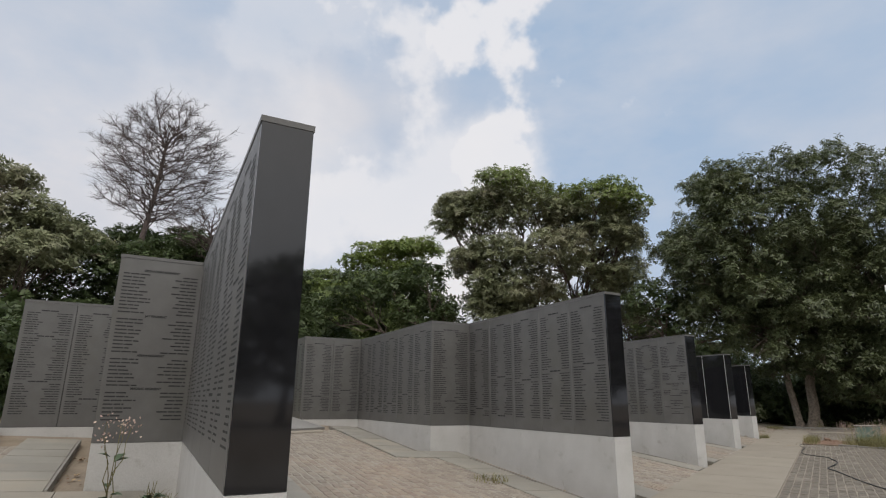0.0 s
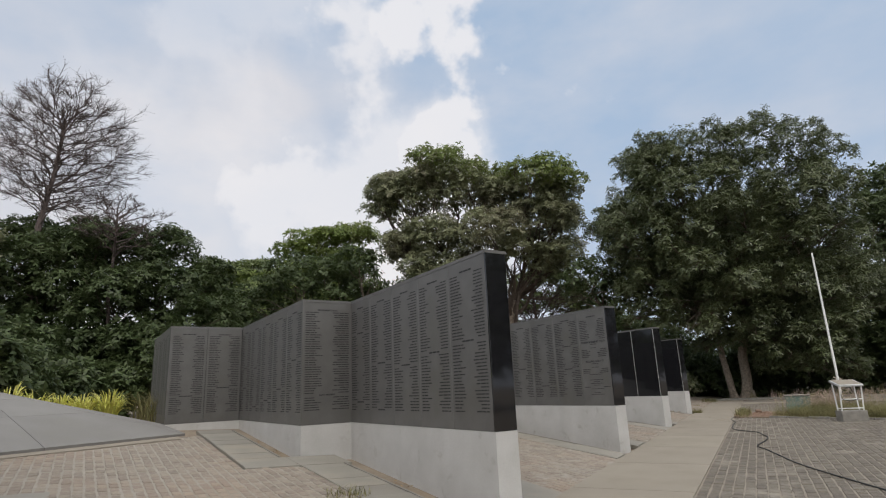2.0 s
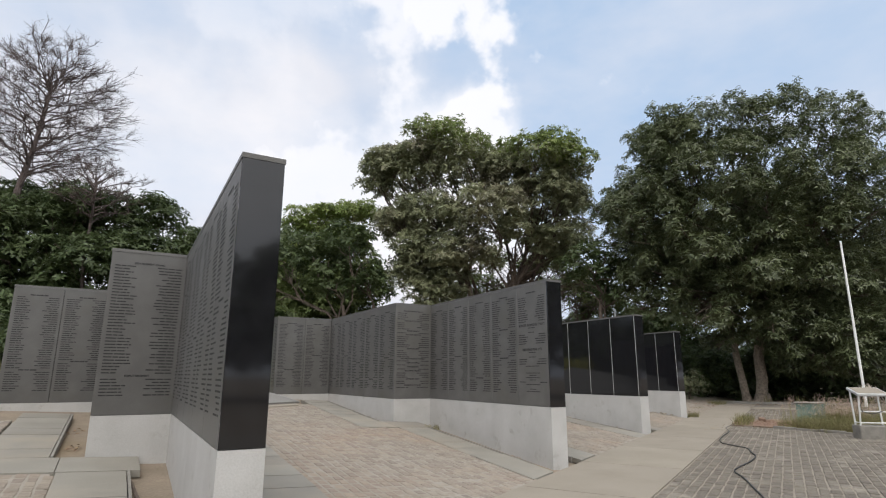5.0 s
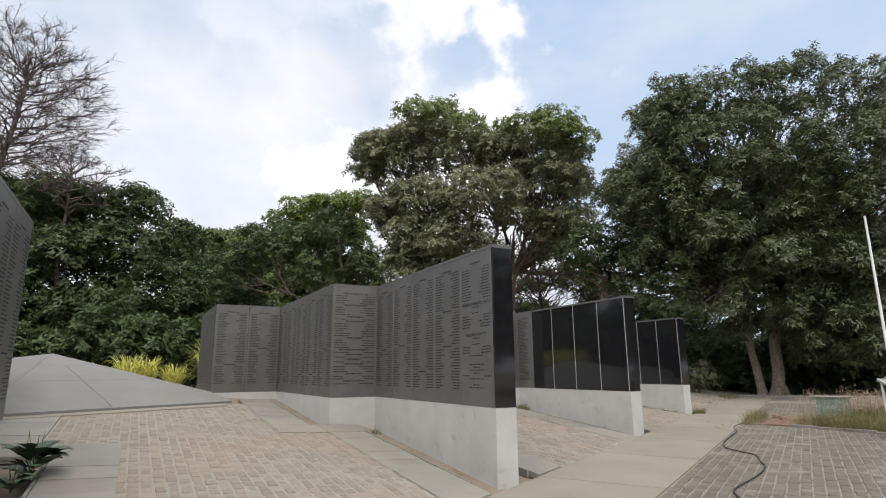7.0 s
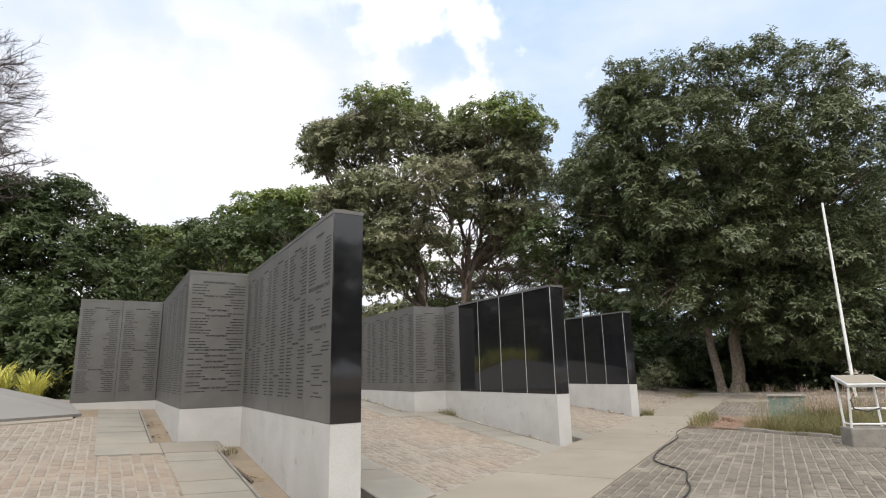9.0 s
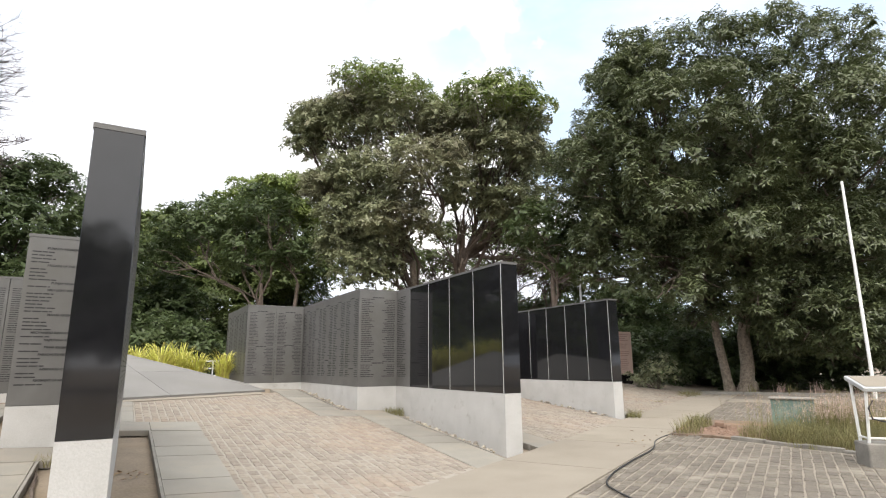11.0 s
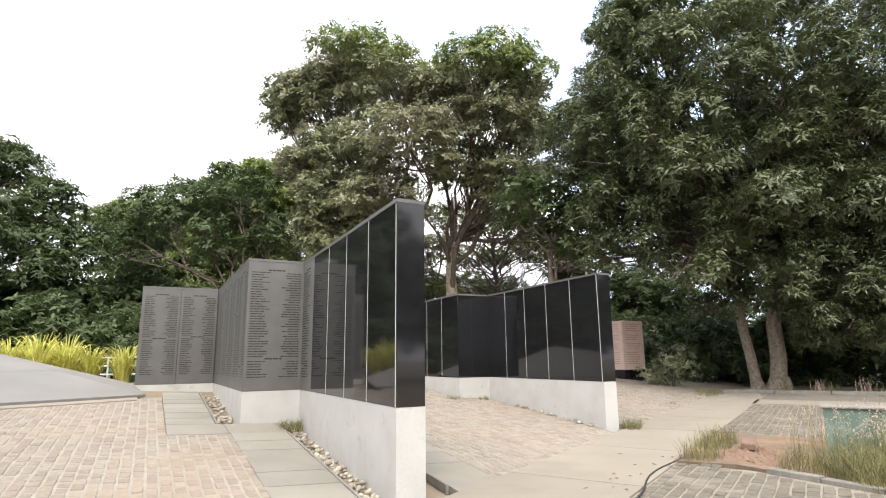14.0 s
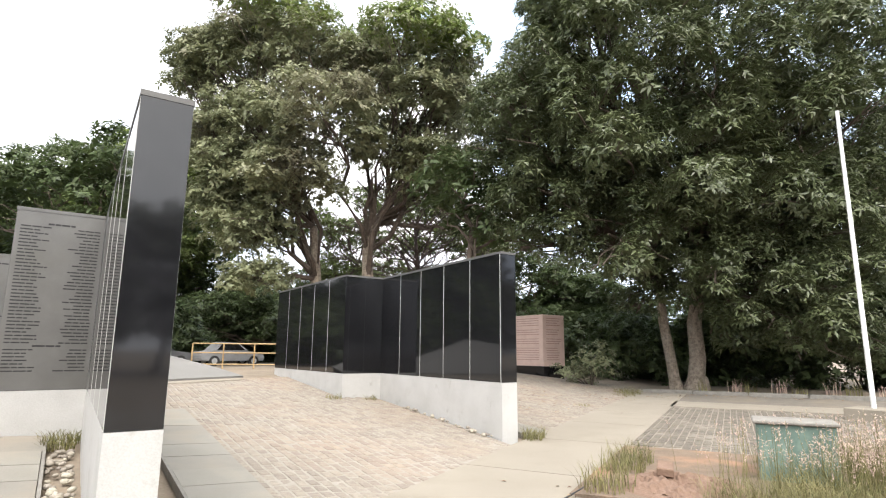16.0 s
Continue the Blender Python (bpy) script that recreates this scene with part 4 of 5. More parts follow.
def bare_tree(base, crown, label, seed, count=46, twigs=9, rad=0.42, name="bare_tree", low=-0.55):
    """A leafless tree: trunk, limbs that reach to all sides of a dome, and a haze of fine twigs."""
    rng = random.Random(seed)
    bx, by = base
    bz = ground_z(bx, by) - 0.1
    thing = empty(name, (bx, by, bz))
    tagged(thing, label, "tree")
    cx, cy, cz, r, rz = crown
    inv = Matrix.Translation((-bx, -by, -bz))
    bm = bmesh.new()
    p = limb(bm, (bx, by, bz), (cx, cy, cz + rz * 0.35), rad, rad * 0.3, rng, 8, 0.03)
    bm.transform(inv)
    part("trunk", bm, M_TWIG, thing)
    fine = bmesh.new()
    for i in range(count):
        a = i * 2.399
        h = 1 - (1 - low) * (i + 0.5) / count
        w = math.sqrt(max(0.02, 1 - h * h))
        k = rng.uniform(0.8, 1.02)
        e = Vector((cx + r * k * w * math.cos(a), cy + r * k * w * math.sin(a), cz + rz * k * h))
        spread = math.hypot(e.x - cx, e.y - cy)
        f = min(0.98, max(0.42, (e.z - 0.55 * spread + rng.uniform(-0.6, 0.3) - bz) / (cz + rz * 0.35 - bz)))
        j = min(int(f * 5), 4)
        s = Vector(p[j]).lerp(Vector(p[j + 1]), f * 5 - j)
        bm = bmesh.new()
        pts = limb(bm, s, e, 0.07, 0.015, rng, 5, 0.18)
        bm.transform(inv)
        part("limb", bm, M_TWIG, thing)
        reach = (e - s).length
        for _ in range(twigs):
            b0 = Vector(pts[rng.choice((2, 3, 4, 4, 5))])
            d = ((e - s).normalized() + Vector((rng.gauss(0, 0.75), rng.gauss(0, 0.75), rng.gauss(0.1, 0.45)))).normalized()
            b1 = b0 + d * reach * rng.uniform(0.14, 0.30)
            tube(fine, [b0, b0.lerp(b1, 0.5) + Vector((rng.gauss(0, 0.06), rng.gauss(0, 0.06), rng.gauss(0, 0.06))), b1], [0.026, 0.019, 0.010], 3)
            for _ in range(9):
                c0 = b0.lerp(b1, rng.uniform(0.3, 1.0))
                dd = (d + Vector((rng.gauss(0, 0.75), rng.gauss(0, 0.75), rng.gauss(0.1, 0.45)))).normalized()
                tube(fine, [c0, c0 + dd * reach * rng.uniform(0.07, 0.17)], [0.011, 0.006], 3)
    fine.transform(inv)
    tagged(part("twig", fine, M_TWIG, thing), kind="stuff")
    return thing


def afar(lobes, k):
    """The same crown k times as far from the middle of the walk, and k times as large."""
    x0, y0, z0 = 8.7, 3.8, 1.55
    return [(x0 + (x - x0) * k, y0 + (y - y0) * k, z0 + (z - z0) * k, r * k, h * k) for x, y, z, r, h in lobes]


def base_under(lobes, dx=0.0, dy=0.0):
    return sum(r[0] for r in lobes) / len(lobes) + dx, sum(r[1] for r in lobes) / len(lobes) + dy


tree("rain_tree", (33.9, 41.6), afar([r for r in RAIN_TREE + RAIN_TREE_SKIRT if r[0] < 30], 1.03) + afar([r for r in RAIN_TREE + RAIN_TREE_SKIRT if r[0] >= 30], 1.15), M_LEAF_RAIN, "tall spreading tree with a broad olive and brownish crown", [(0.35, -0.3, 0.48, 0.85, -0.7), (-1.15, 0.8, 0.42, -0.6, 0.6)], 11, 46.0, 0.26, 0.15, 0.42, 0.35, slim=0.5, bark=M_BARK_PALE, flush=(M_LEAF_UMB, 17.9, 0.40, 0.8))
tree("mango_tree", (44.67, 25.91), afar(MANGO + MANGO_SKIRT + MANGO_EDGE + MANGO_FILL + MANGO_TUFT + MANGO_BACK, 1.1), M_LEAF_MANGO, "large dense mango tree with dark drooping leaves and twin trunks", [(0, 0, 0.40, 0.4, -0.6), (-0.44, 0.70, 0.27, -0.25, 0.35)], 12, 70.0, 0.26, 0.45, 0.4, 0.32, slim=0.30, bark=M_BARK_PALE, boss=8)
tree("umbrella_tree", base_under(UMBRELLA_TREE), UMBRELLA_TREE, M_LEAF_UMB, "flat layered tree with yellow green foliage", [(0, 0, 0.4, 2, 1), (1.0, 0.6, 0.35, -3, 0)], 13, 24.0, 0.42, 0.0, 0.5, 0.5)
tree("shade_tree", base_under(DARK_GROVE), DARK_GROVE, M_LEAF_DARK, "dense dark green tree mass behind the planter", [(0, 0, 0.4, 1, 1), (-6, 1, 0.35, -2, 0)], 14, 26.0, 0.38, 0.3, 0.4, 0.4)
tree("shade_tree", base_under(GREEN_GROVE), GREEN_GROVE, M_LEAF_GREEN, "mid green trees with rounded layered crowns", [(0, 0, 0.35, 2, 1), (-6, 2, 0.35, -2, 0)], 15, 22.0, 0.44, 0.1, 0.45, 0.5)
tree("shade_tree", base_under(YELLOW_TREE), YELLOW_TREE, M_LEAF_RAIN, "light green tree with layered airy foliage", [(0, 0, 0.35, 1, 1)], 16, 28.0, 0.36, 0.1, 0.45, 0.45)
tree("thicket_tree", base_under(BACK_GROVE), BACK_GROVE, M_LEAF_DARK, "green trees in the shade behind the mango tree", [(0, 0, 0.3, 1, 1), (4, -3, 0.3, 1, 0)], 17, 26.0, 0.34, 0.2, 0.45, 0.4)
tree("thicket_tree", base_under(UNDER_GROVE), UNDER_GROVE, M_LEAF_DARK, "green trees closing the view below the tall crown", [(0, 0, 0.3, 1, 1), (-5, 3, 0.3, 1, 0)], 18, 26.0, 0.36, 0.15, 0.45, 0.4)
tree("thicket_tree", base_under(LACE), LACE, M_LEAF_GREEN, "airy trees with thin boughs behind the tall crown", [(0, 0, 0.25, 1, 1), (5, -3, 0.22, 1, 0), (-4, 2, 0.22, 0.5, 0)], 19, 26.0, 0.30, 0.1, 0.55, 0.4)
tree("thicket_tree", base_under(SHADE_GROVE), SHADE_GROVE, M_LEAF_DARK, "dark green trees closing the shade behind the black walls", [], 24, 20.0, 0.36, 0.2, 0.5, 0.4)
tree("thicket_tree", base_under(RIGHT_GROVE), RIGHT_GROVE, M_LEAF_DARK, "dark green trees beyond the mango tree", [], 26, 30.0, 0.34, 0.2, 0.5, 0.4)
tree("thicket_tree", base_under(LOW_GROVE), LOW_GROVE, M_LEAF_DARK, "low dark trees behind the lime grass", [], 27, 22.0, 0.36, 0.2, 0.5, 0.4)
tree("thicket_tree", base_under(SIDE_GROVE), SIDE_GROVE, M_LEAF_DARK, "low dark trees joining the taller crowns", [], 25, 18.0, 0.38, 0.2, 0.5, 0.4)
bare_tree((-2.4, 53.5), (-1.0, 56.6, 23.1, 5.9, 6.7), "tall leafless tree with a haze of fine twigs", 21, 84, 14, low=-0.75)
bare_tree((3.6, 50.5), (3.5, 50.4, 15.4, 3.2, 2.4), "lower leafless tree with fine grey twigs", 22, 26, 9, 0.22)
bare_tree((40.5, 43.0), (39.5, 43.0, 8.6, 6.6, 4.6), "thin brown tree with low spreading leafless boughs", 23, 34, 8, 0.30, low=-0.2)


def shrub(x, y, r, h, mat, label, seed, density=28.0, length=0.3, name="shrub"):
    rng = random.Random(seed)
    z = ground_z(x, y) - 0.12
    thing = empty(name, (x, y, z))
    tagged(thing, label, "shrub")
    lobes = [(rng.uniform(-0.55, 0.55) * r, rng.uniform(-0.55, 0.55) * r, h * (0.12 + 0.55 * i / 5), r * rng.uniform(0.45, 0.65), h * rng.uniform(0.26, 0.38)) for i in range(6)]
    bm = bmesh.new()
    for lx, ly, lz, lr, lzz in lobes:
        limb(bm, (lx * 0.15, ly * 0.15, 0), (lx, ly, lz), 0.05, 0.015, rng, 4)
    part("stem", bm, M_BARK, thing)
    quad_mesh("foliage", leaf_cloud(lobes, density, length, seed, 0.2, 0.3), mat, thing)
    return thing


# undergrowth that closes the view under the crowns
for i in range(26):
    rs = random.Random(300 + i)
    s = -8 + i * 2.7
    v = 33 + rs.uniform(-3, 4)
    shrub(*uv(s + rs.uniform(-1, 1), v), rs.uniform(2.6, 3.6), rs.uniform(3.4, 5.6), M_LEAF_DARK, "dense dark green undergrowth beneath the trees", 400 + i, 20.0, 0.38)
for i in range(15):
    rs = random.Random(340 + i)
    x, y = 51.5 + i * 0.35 + rs.uniform(-1.5, 1.5), 34.0 - i * 2.3
    shrub(x, y, rs.uniform(2.2, 3.0), rs.uniform(3.5, 5.5), M_LEAF_DARK, "dense dark green undergrowth behind the low wall", 440 + i, 24.0, 0.36)
for i in range(9):
    rs = random.Random(360 + i)
    shrub(40.5 + i * 1.4, 40.5 - i * 1.6 + rs.uniform(-1, 1), 2.2, rs.uniform(2.6, 4.2), M_LEAF_DARK, "green undergrowth in the shade of the trees", 460 + i, 24.0, 0.34)
shrub(39.9, 28.0, 1.5, 2.0, M_LEAF_RAIN, "rounded olive green bush beside the pink stone block", 480, 60.0, 0.16, "bush")

shrub(14.9, 50.5, 1.1, 5.2, M_LEAF_DARK, "tall narrow dark green shrub under the trees", 481, 24.0, 0.30)

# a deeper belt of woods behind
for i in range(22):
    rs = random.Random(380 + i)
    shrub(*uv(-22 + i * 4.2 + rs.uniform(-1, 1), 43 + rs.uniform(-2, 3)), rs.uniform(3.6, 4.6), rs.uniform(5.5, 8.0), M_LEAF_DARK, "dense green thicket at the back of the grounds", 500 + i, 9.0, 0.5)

# trees on the far side of the road
FAR_SIDE = [(0, 0, 6.5, 3.8, 2.8), (-3, 1, 5.0, 3.2, 2.4), (3, 0.5, 5.2, 3.2, 2.4), (1, -1, 9.0, 3.2, 2.4), (-1.5, 0.5, 8.2, 3.0, 2.2), (0, 1, 3.0, 3.4, 2.0), (4.5, 0, 3.0, 2.6, 2.0), (-4.5, 0, 3.0, 2.6, 2.0)]
for i in range(9):
    rs = random.Random(600 + i)
    cx, cy = uv(-20 + i * 9.5, -37 + rs.uniform(-2, 2))
    g = rs.uniform(1.0, 1.3)
    tree("roadside_tree", (cx, cy), [(cx + a * g, cy + b * g, c * g, d * g, e * g) for a, b, c, d, e in FAR_SIDE], M_LEAF_DARK, "broad dark green tree across the road", [(0, 0, 0.35, 0.4, 0.3)], 620 + i, 4.0, 0.75, 0.2, 0.4, 0.45, "trees across the road")

# ---- planting ----
def blades(count, spread, height, seed, width=0.02, lean=0.5, bow=0.5):
    """Arching grass blades round the origin; four-cornered strips."""
    g = random.Random(seed)
    v = []
    for _ in range(count):
        a = g.uniform(0, 2 * math.pi)
        q = math.sqrt(g.random())
        x, y = spread[0] * q * math.cos(a), spread[1] * q * math.sin(a)
        h = height * g.uniform(0.5, 1.15)
        d = g.uniform(0, 2 * math.pi)
        l = lean * g.uniform(0.3, 1.2) * h
        px, py = -math.sin(d) * width / 2, math.cos(d) * width / 2
        prev = (x, y, -0.03)
        for f0, f1 in ((0, 0.4), (0.4, 0.75), (0.75, 1.0)):
            def at(f):
                return x + math.cos(d) * l * f * f, y + math.sin(d) * l * f * f, h * (f - bow * 0.35 * f * f * f) - 0.03
            A, B = at(f0), at(f1)
            w0, w1 = 1 - f0 * 0.7, 1 - f1 * 0.85
            v += [(A[0] - px * w0, A[1] - py * w0, A[2]), (A[0] + px * w0, A[1] + py * w0, A[2]), (B[0] + px * w1, B[1] + py * w1, B[2]), (B[0] - px * w1, B[1] - py * w1, B[2])]
    return np.array(v)


def fountain(count, height, reach, seed, width):
    """Long blades that rise from one crown and arch out to all sides."""
    g = random.Random(seed)
    v = []
    for _ in range(count):
        d = g.uniform(0, 2 * math.pi)
        c, s = math.cos(d), math.sin(d)
        r0 = 0.22 * math.sqrt(g.random())
        h = height * g.uniform(0.55, 1.1)
        out = reach * g.uniform(0.25, 1.15)
        drop = g.uniform(0.05, 0.55) * h * min(1.0, out / reach)
        px, py = -s * width / 2, c * width / 2
        pts = []
        for i in range(6):
            f = i / 5
            pts.append((c * (r0 + out * f ** 1.6), s * (r0 + out * f ** 1.6), h * (1 - (1 - f) ** 1.9) - drop * f ** 3 - 0.03))
        for i in range(5):
            w0, w1 = 1 - (i / 5) ** 2, 1 - ((i + 1) / 5) ** 2 * 0.95
            a, b = pts[i], pts[i + 1]
            v += [(a[0] - px * w0, a[1] - py * w0, a[2]), (a[0] + px * w0, a[1] + py * w0, a[2]), (b[0] + px * w1, b[1] + py * w1, b[2]), (b[0] - px * w1, b[1] - py * w1, b[2])]
    return np.array(v)


def grass_clump(x, y, spread, height, count, mat, label, seed, width=0.02, lean=0.5, name="grass_tuft", category="grass", lift=0.0):
    thing = empty(name, (x, y, ground_z(x, y) - 0.08 + lift))
    tagged(thing, label, category)
    quad_mesh("foliage", blades(count, spread, height, seed, width, lean), mat, thing)["kind"] = "stuff"
    return thing


# lime grass behind the aprons
for k, x_from, x_to, tall in ((0, -2.2, 3.2, 1.45), (1, 1.6, 3.2, 1.5), (2, -2.2, 3.8, 1.75)):
    count = int((x_to - x_from) / 0.62) + 1
    for i in range(count):
        rs = random.Random(700 + 20 * k + i)
        dx = x_from + i * 0.62
        x, y = wall_xy(k, dx + rs.uniform(-0.15, 0.15), 16.0 - 0.15 * dx + rs.uniform(-0.35, 0.45))
        thing = empty("ornamental_grass", (x, y, ground_z(x, y) + 0.1))
        tagged(thing, "arching lime and yellow striped grass in a planter", "grass", "lime grass in the planters")
        h = (tall - 0.11 * (dx + 2.2)) * rs.uniform(0.8, 1.12)
        quad_mesh("foliage", fountain(150, h, h * 0.62, 720 + 20 * k + i, 0.045), M_BLADE, thing)["kind"] = "stuff"
for i, (dx, dy) in enumerate(((4.1, 16.2), (4.4, 15.4), (3.9, 17.2))):
    x, y = wall_xy(0, dx, dy)
    grass_clump(x, y, (0.6, 0.6), 1.2, 260, M_GRASS, "dry brownish grass beside the lime planting", 760 + i, 0.025, 0.5)


def pebbles(k, x0, x1, y0, y1, count, seed, lift=0.0):
    g = random.Random(seed)
    thing = empty("pebble_bed", (*wall_xy(k, x0, y0), 0))
    tagged(thing, "pale rounded pebbles lying in the gutter beside the wall", "pebbles")
    bm = bmesh.new()
    for _ in range(count):
        x, y = wall_xy(k, g.uniform(x0, x1), g.uniform(y0, y1))
        r = g.uniform(0.026, 0.056)
        m = Matrix.LocRotScale((x, y, ground_z(x, y) - 0.085 + lift + r * 0.55 + g.uniform(0, 0.035)), Euler((g.uniform(-0.4, 0.4), g.uniform(-0.4, 0.4), g.uniform(0, 6))), (r, r * g.uniform(0.65, 0.95), r * g.uniform(0.5, 0.75)))
        bmesh.ops.create_icosphere(bm, subdivisions=2, radius=1, matrix=m)
    bm.transform(Matrix.Translation((-thing.location.x, -thing.location.y, 0)))
    for f in bm.faces:
        f.smooth = True
    tagged(part("pebble", bm, M_PEBBLE, thing), kind="stuff")


pebbles(3, -0.28, -0.04, 0.15, 4.6, 120, 31)
pebbles(3, -1.33, -1.03, 5.1, 9.0, 75, 32)
pebbles(4, -0.16, -0.03, 0.2, 3.4, 34, 33, 0.075)

# weeds in the joints, gutters and corners
for i, (x, y, h, n, r) in enumerate(((5.62, 9.0, 0.22, 110, 0.32), (27.5, 18.45, 0.34, 130, 0.22), (27.25, 18.2, 0.3, 90, 0.2), (20.0, 19.3, 0.22, 120, 0.3), (19.9, 19.0, 0.2, 90, 0.2), (39.0, 25.3, 0.35, 220, 0.6), (37.9, 24.6, 0.25, 120, 0.5), (12.0, 25.0, 0.5, 40, 0.2), (13.2, 15.1, 0.18, 60, 0.2), (33.0, 22.2, 0.15, 50, 0.25), (0.2, 8.0, 0.2, 60, 0.2), (26.3, 23.0, 0.2, 60, 0.2), (25.4, 23.1, 0.2, 70, 0.2))):
    grass_clump(x, y, (r, r), h, n, M_GRASS, "small green weed tuft growing from a paving joint", 800 + i, 0.014, 0.8, "weed", "weed", 0.06)


def leafy_weed(x, y, height, leaves, size, label, seed, name="weed"):
    """An upright stem with broad leaves and branching tips."""
    g = random.Random(seed)
    thing = empty(name, (x, y, ground_z(x, y) - 0.06))
    tagged(thing, label, "plant")
    bm = bmesh.new()
    tips = []
    for i in range(5):
        a = i * 1.3
        t = (math.cos(a) * 0.14 * height, math.sin(a) * 0.14 * height, height * g.uniform(0.75, 1.0))
        limb(bm, (0, 0, 0), t, 0.010, 0.004, g, 4, 0.1)
        tips.append(t)
    part("stem", bm, M_GRASS, thing)
    v = []
    for i in range(leaves):
        a = i * 2.4
        z = height * g.uniform(0.08, 0.55)
        o = Vector((math.cos(a), math.sin(a), g.uniform(0.15, 0.9))).normalized()
        s = o.cross(Vector((0, 0, 1))).normalized()
        u = s.cross(o)
        p = Vector((o.x * 0.03, o.y * 0.03, z))
        ln = size * g.uniform(0.7, 1.2)
        e0, e1, e2 = p + o * ln * 0.4, p + o * ln * 0.75 - Vector((0, 0, ln * 0.06)), p + o * ln - Vector((0, 0, ln * 0.2))
        w = ln * 0.33
        v += [p, e0 + s * w * 0.8 + u * 0.02, e1 + s * w * 0.7, e1 - s * 0.0]
        v += [p, e1, e1 - s * w * 0.7, e0 - s * w * 0.8 + u * 0.02]
        v += [e1, e1 + s * w * 0.7, e2, e1 - s * w * 0.7]
    quad_mesh("leaves", np.array(v), M_PLANT, thing)["kind"] = "stuff"
    if height > 0.8:
        v = []
        for t in tips:
            for _ in range(14):
                p = Vector(t) + Vector((g.gauss(0, 0.05), g.gauss(0, 0.05), g.gauss(0, 0.05)))
                d = Vector((g.gauss(0, 1), g.gauss(0, 1), g.gauss(0, 1))).normalized() * 0.018
                e = d.orthogonal().normalized() * 0.014
                v += [p - d, p + e, p + d, p - e]
        quad_mesh("seed_heads", np.array(v), M_SEED, thing)["kind"] = "stuff"


leafy_weed(7.80, 12.38, 0.62, 30, 0.40, "broad dark green leafy weed growing from the gutter", 851)
leafy_weed(7.70, 11.83, 0.32, 12, 0.2, "low leafy weed growing in the gutter soil", 852)
leafy_weed(-0.35, 7.9, 1.05, 8, 0.18, "slender flowering weed standing before the plinth", 853)
leafy_weed(0.1, 7.7, 0.35, 9, 0.16, "small leafy weed at the foot of the plinth", 854)
leafy_weed(11.9, 25.3, 0.7, 10, 0.18, "thin weed at the edge of the slab walk", 855)

def seed_grass(x, y, height, count, seed):
    """Thin upright stalks, each with a feathery head."""
    g = random.Random(seed)
    thing = empty("seed_grass", (x, y, ground_z(x, y) + 0.02))
    tagged(thing, "tall wispy grass with pinkish feathery seed heads", "grass")
    stalk, head = [], []
    for _ in range(count):
        p = Vector((g.gauss(0, 0.28), g.gauss(0, 0.28), 0))
        h = height * g.uniform(0.6, 1.15)
        t = p + Vector((g.gauss(0, 0.14) * h, g.gauss(0, 0.14) * h, h))
        a = g.uniform(0, 3.14)
        w = Vector((math.cos(a), math.sin(a), 0)) * 0.003
        stalk += [p - w, p + w, t + w * 0.5, t - w * 0.5]
        for _ in range(9):
            q = t - (t - p) * g.uniform(0, 0.22)
            d = Vector((g.gauss(0, 1), g.gauss(0, 1), g.uniform(0.3, 1.6))).normalized() * g.uniform(0.02, 0.05)
            e = d.orthogonal().normalized() * 0.004
            head += [q - e, q + d * 0.6 - e, q + d, q + d * 0.5 + e]
    quad_mesh("stalks", np.array(stalk), M_GRASS, thing)["kind"] = "stuff"
    quad_mesh("seed_heads", np.array(head), M_SEED, thing)["kind"] = "stuff"


# ---- roadside bed ----
sheet("flower_bed", [(25.3, 4.0), (30.5, 4.0), uv(32.9, -4.5), uv(32.9, 0.90), uv(29.0, 0.90), (25.35, 14.3)], 0.02, 0.12, M_BED, "dry reddish soil bed grown over with grass", "soil bed")
kerb = tagged(empty("kerb"), "low weathered concrete kerb blocks edging the bed", "kerb", kind="structure")
for i in range(12):
    y = 13.75 - i * 0.72
    bm = bmesh.new()
    rs = random.Random(900 + i)
    box(bm, 25.22, y - 0.7, -0.1, 25.36, y, 0.055 + rs.uniform(-0.015, 0.015), 0.012)
    part("block", bm, M_EDGE, kerb)
for i in range(74):
    rs = random.Random(920 + i)
    x, y = 25.75 + rs.uniform(0, 3.6), 14.6 - rs.uniform(0, 7.5)
    if i < 18:
        x, y = 25.6 + rs.uniform(0, 0.5), 13.7 - i * 0.36
    if across(x, y) > 0.55 or math.hypot(x - 26.1, y - 14.4) < 0.9 or abs(x - 27.9) < 0.75 and 12.7 < y < 14.8:
        continue
    grass_clump(x, y, (0.55, 0.55), rs.uniform(0.30, 0.56), 420, M_GRASS, "half dry grass clump with thin seed stalks", 930 + i, 0.008, 0.8, "grass_tuft", "grass", 0.1)
for i in range(30):
    rs = random.Random(980 + i)
    x, y = 26.2 + rs.uniform(0, 3.0), 14.2 - rs.uniform(0, 5.5)
    if i > 17:
        x, y = 26.9 + (i - 20) * 0.12, 13.0 - (i % 4) * 0.3
    if across(x, y) > 0.4 or abs(x - 27.9) < 0.7 and 12.8 < y < 14.7:
        continue
    seed_grass(x, y, rs.uniform(0.6, 0.95), 70, 990 + i)
for i, s in enumerate((29.4, 30.6, 31.3)):
    x, y = uv(s, 0.55)
    grass_clump(x, y, (0.35, 0.3), 0.4, 150, M_GRASS, "green grass tuft at the edge of the footpath", 1010 + i, 0.012, 0.6, "grass_tuft", "grass", 0.1)

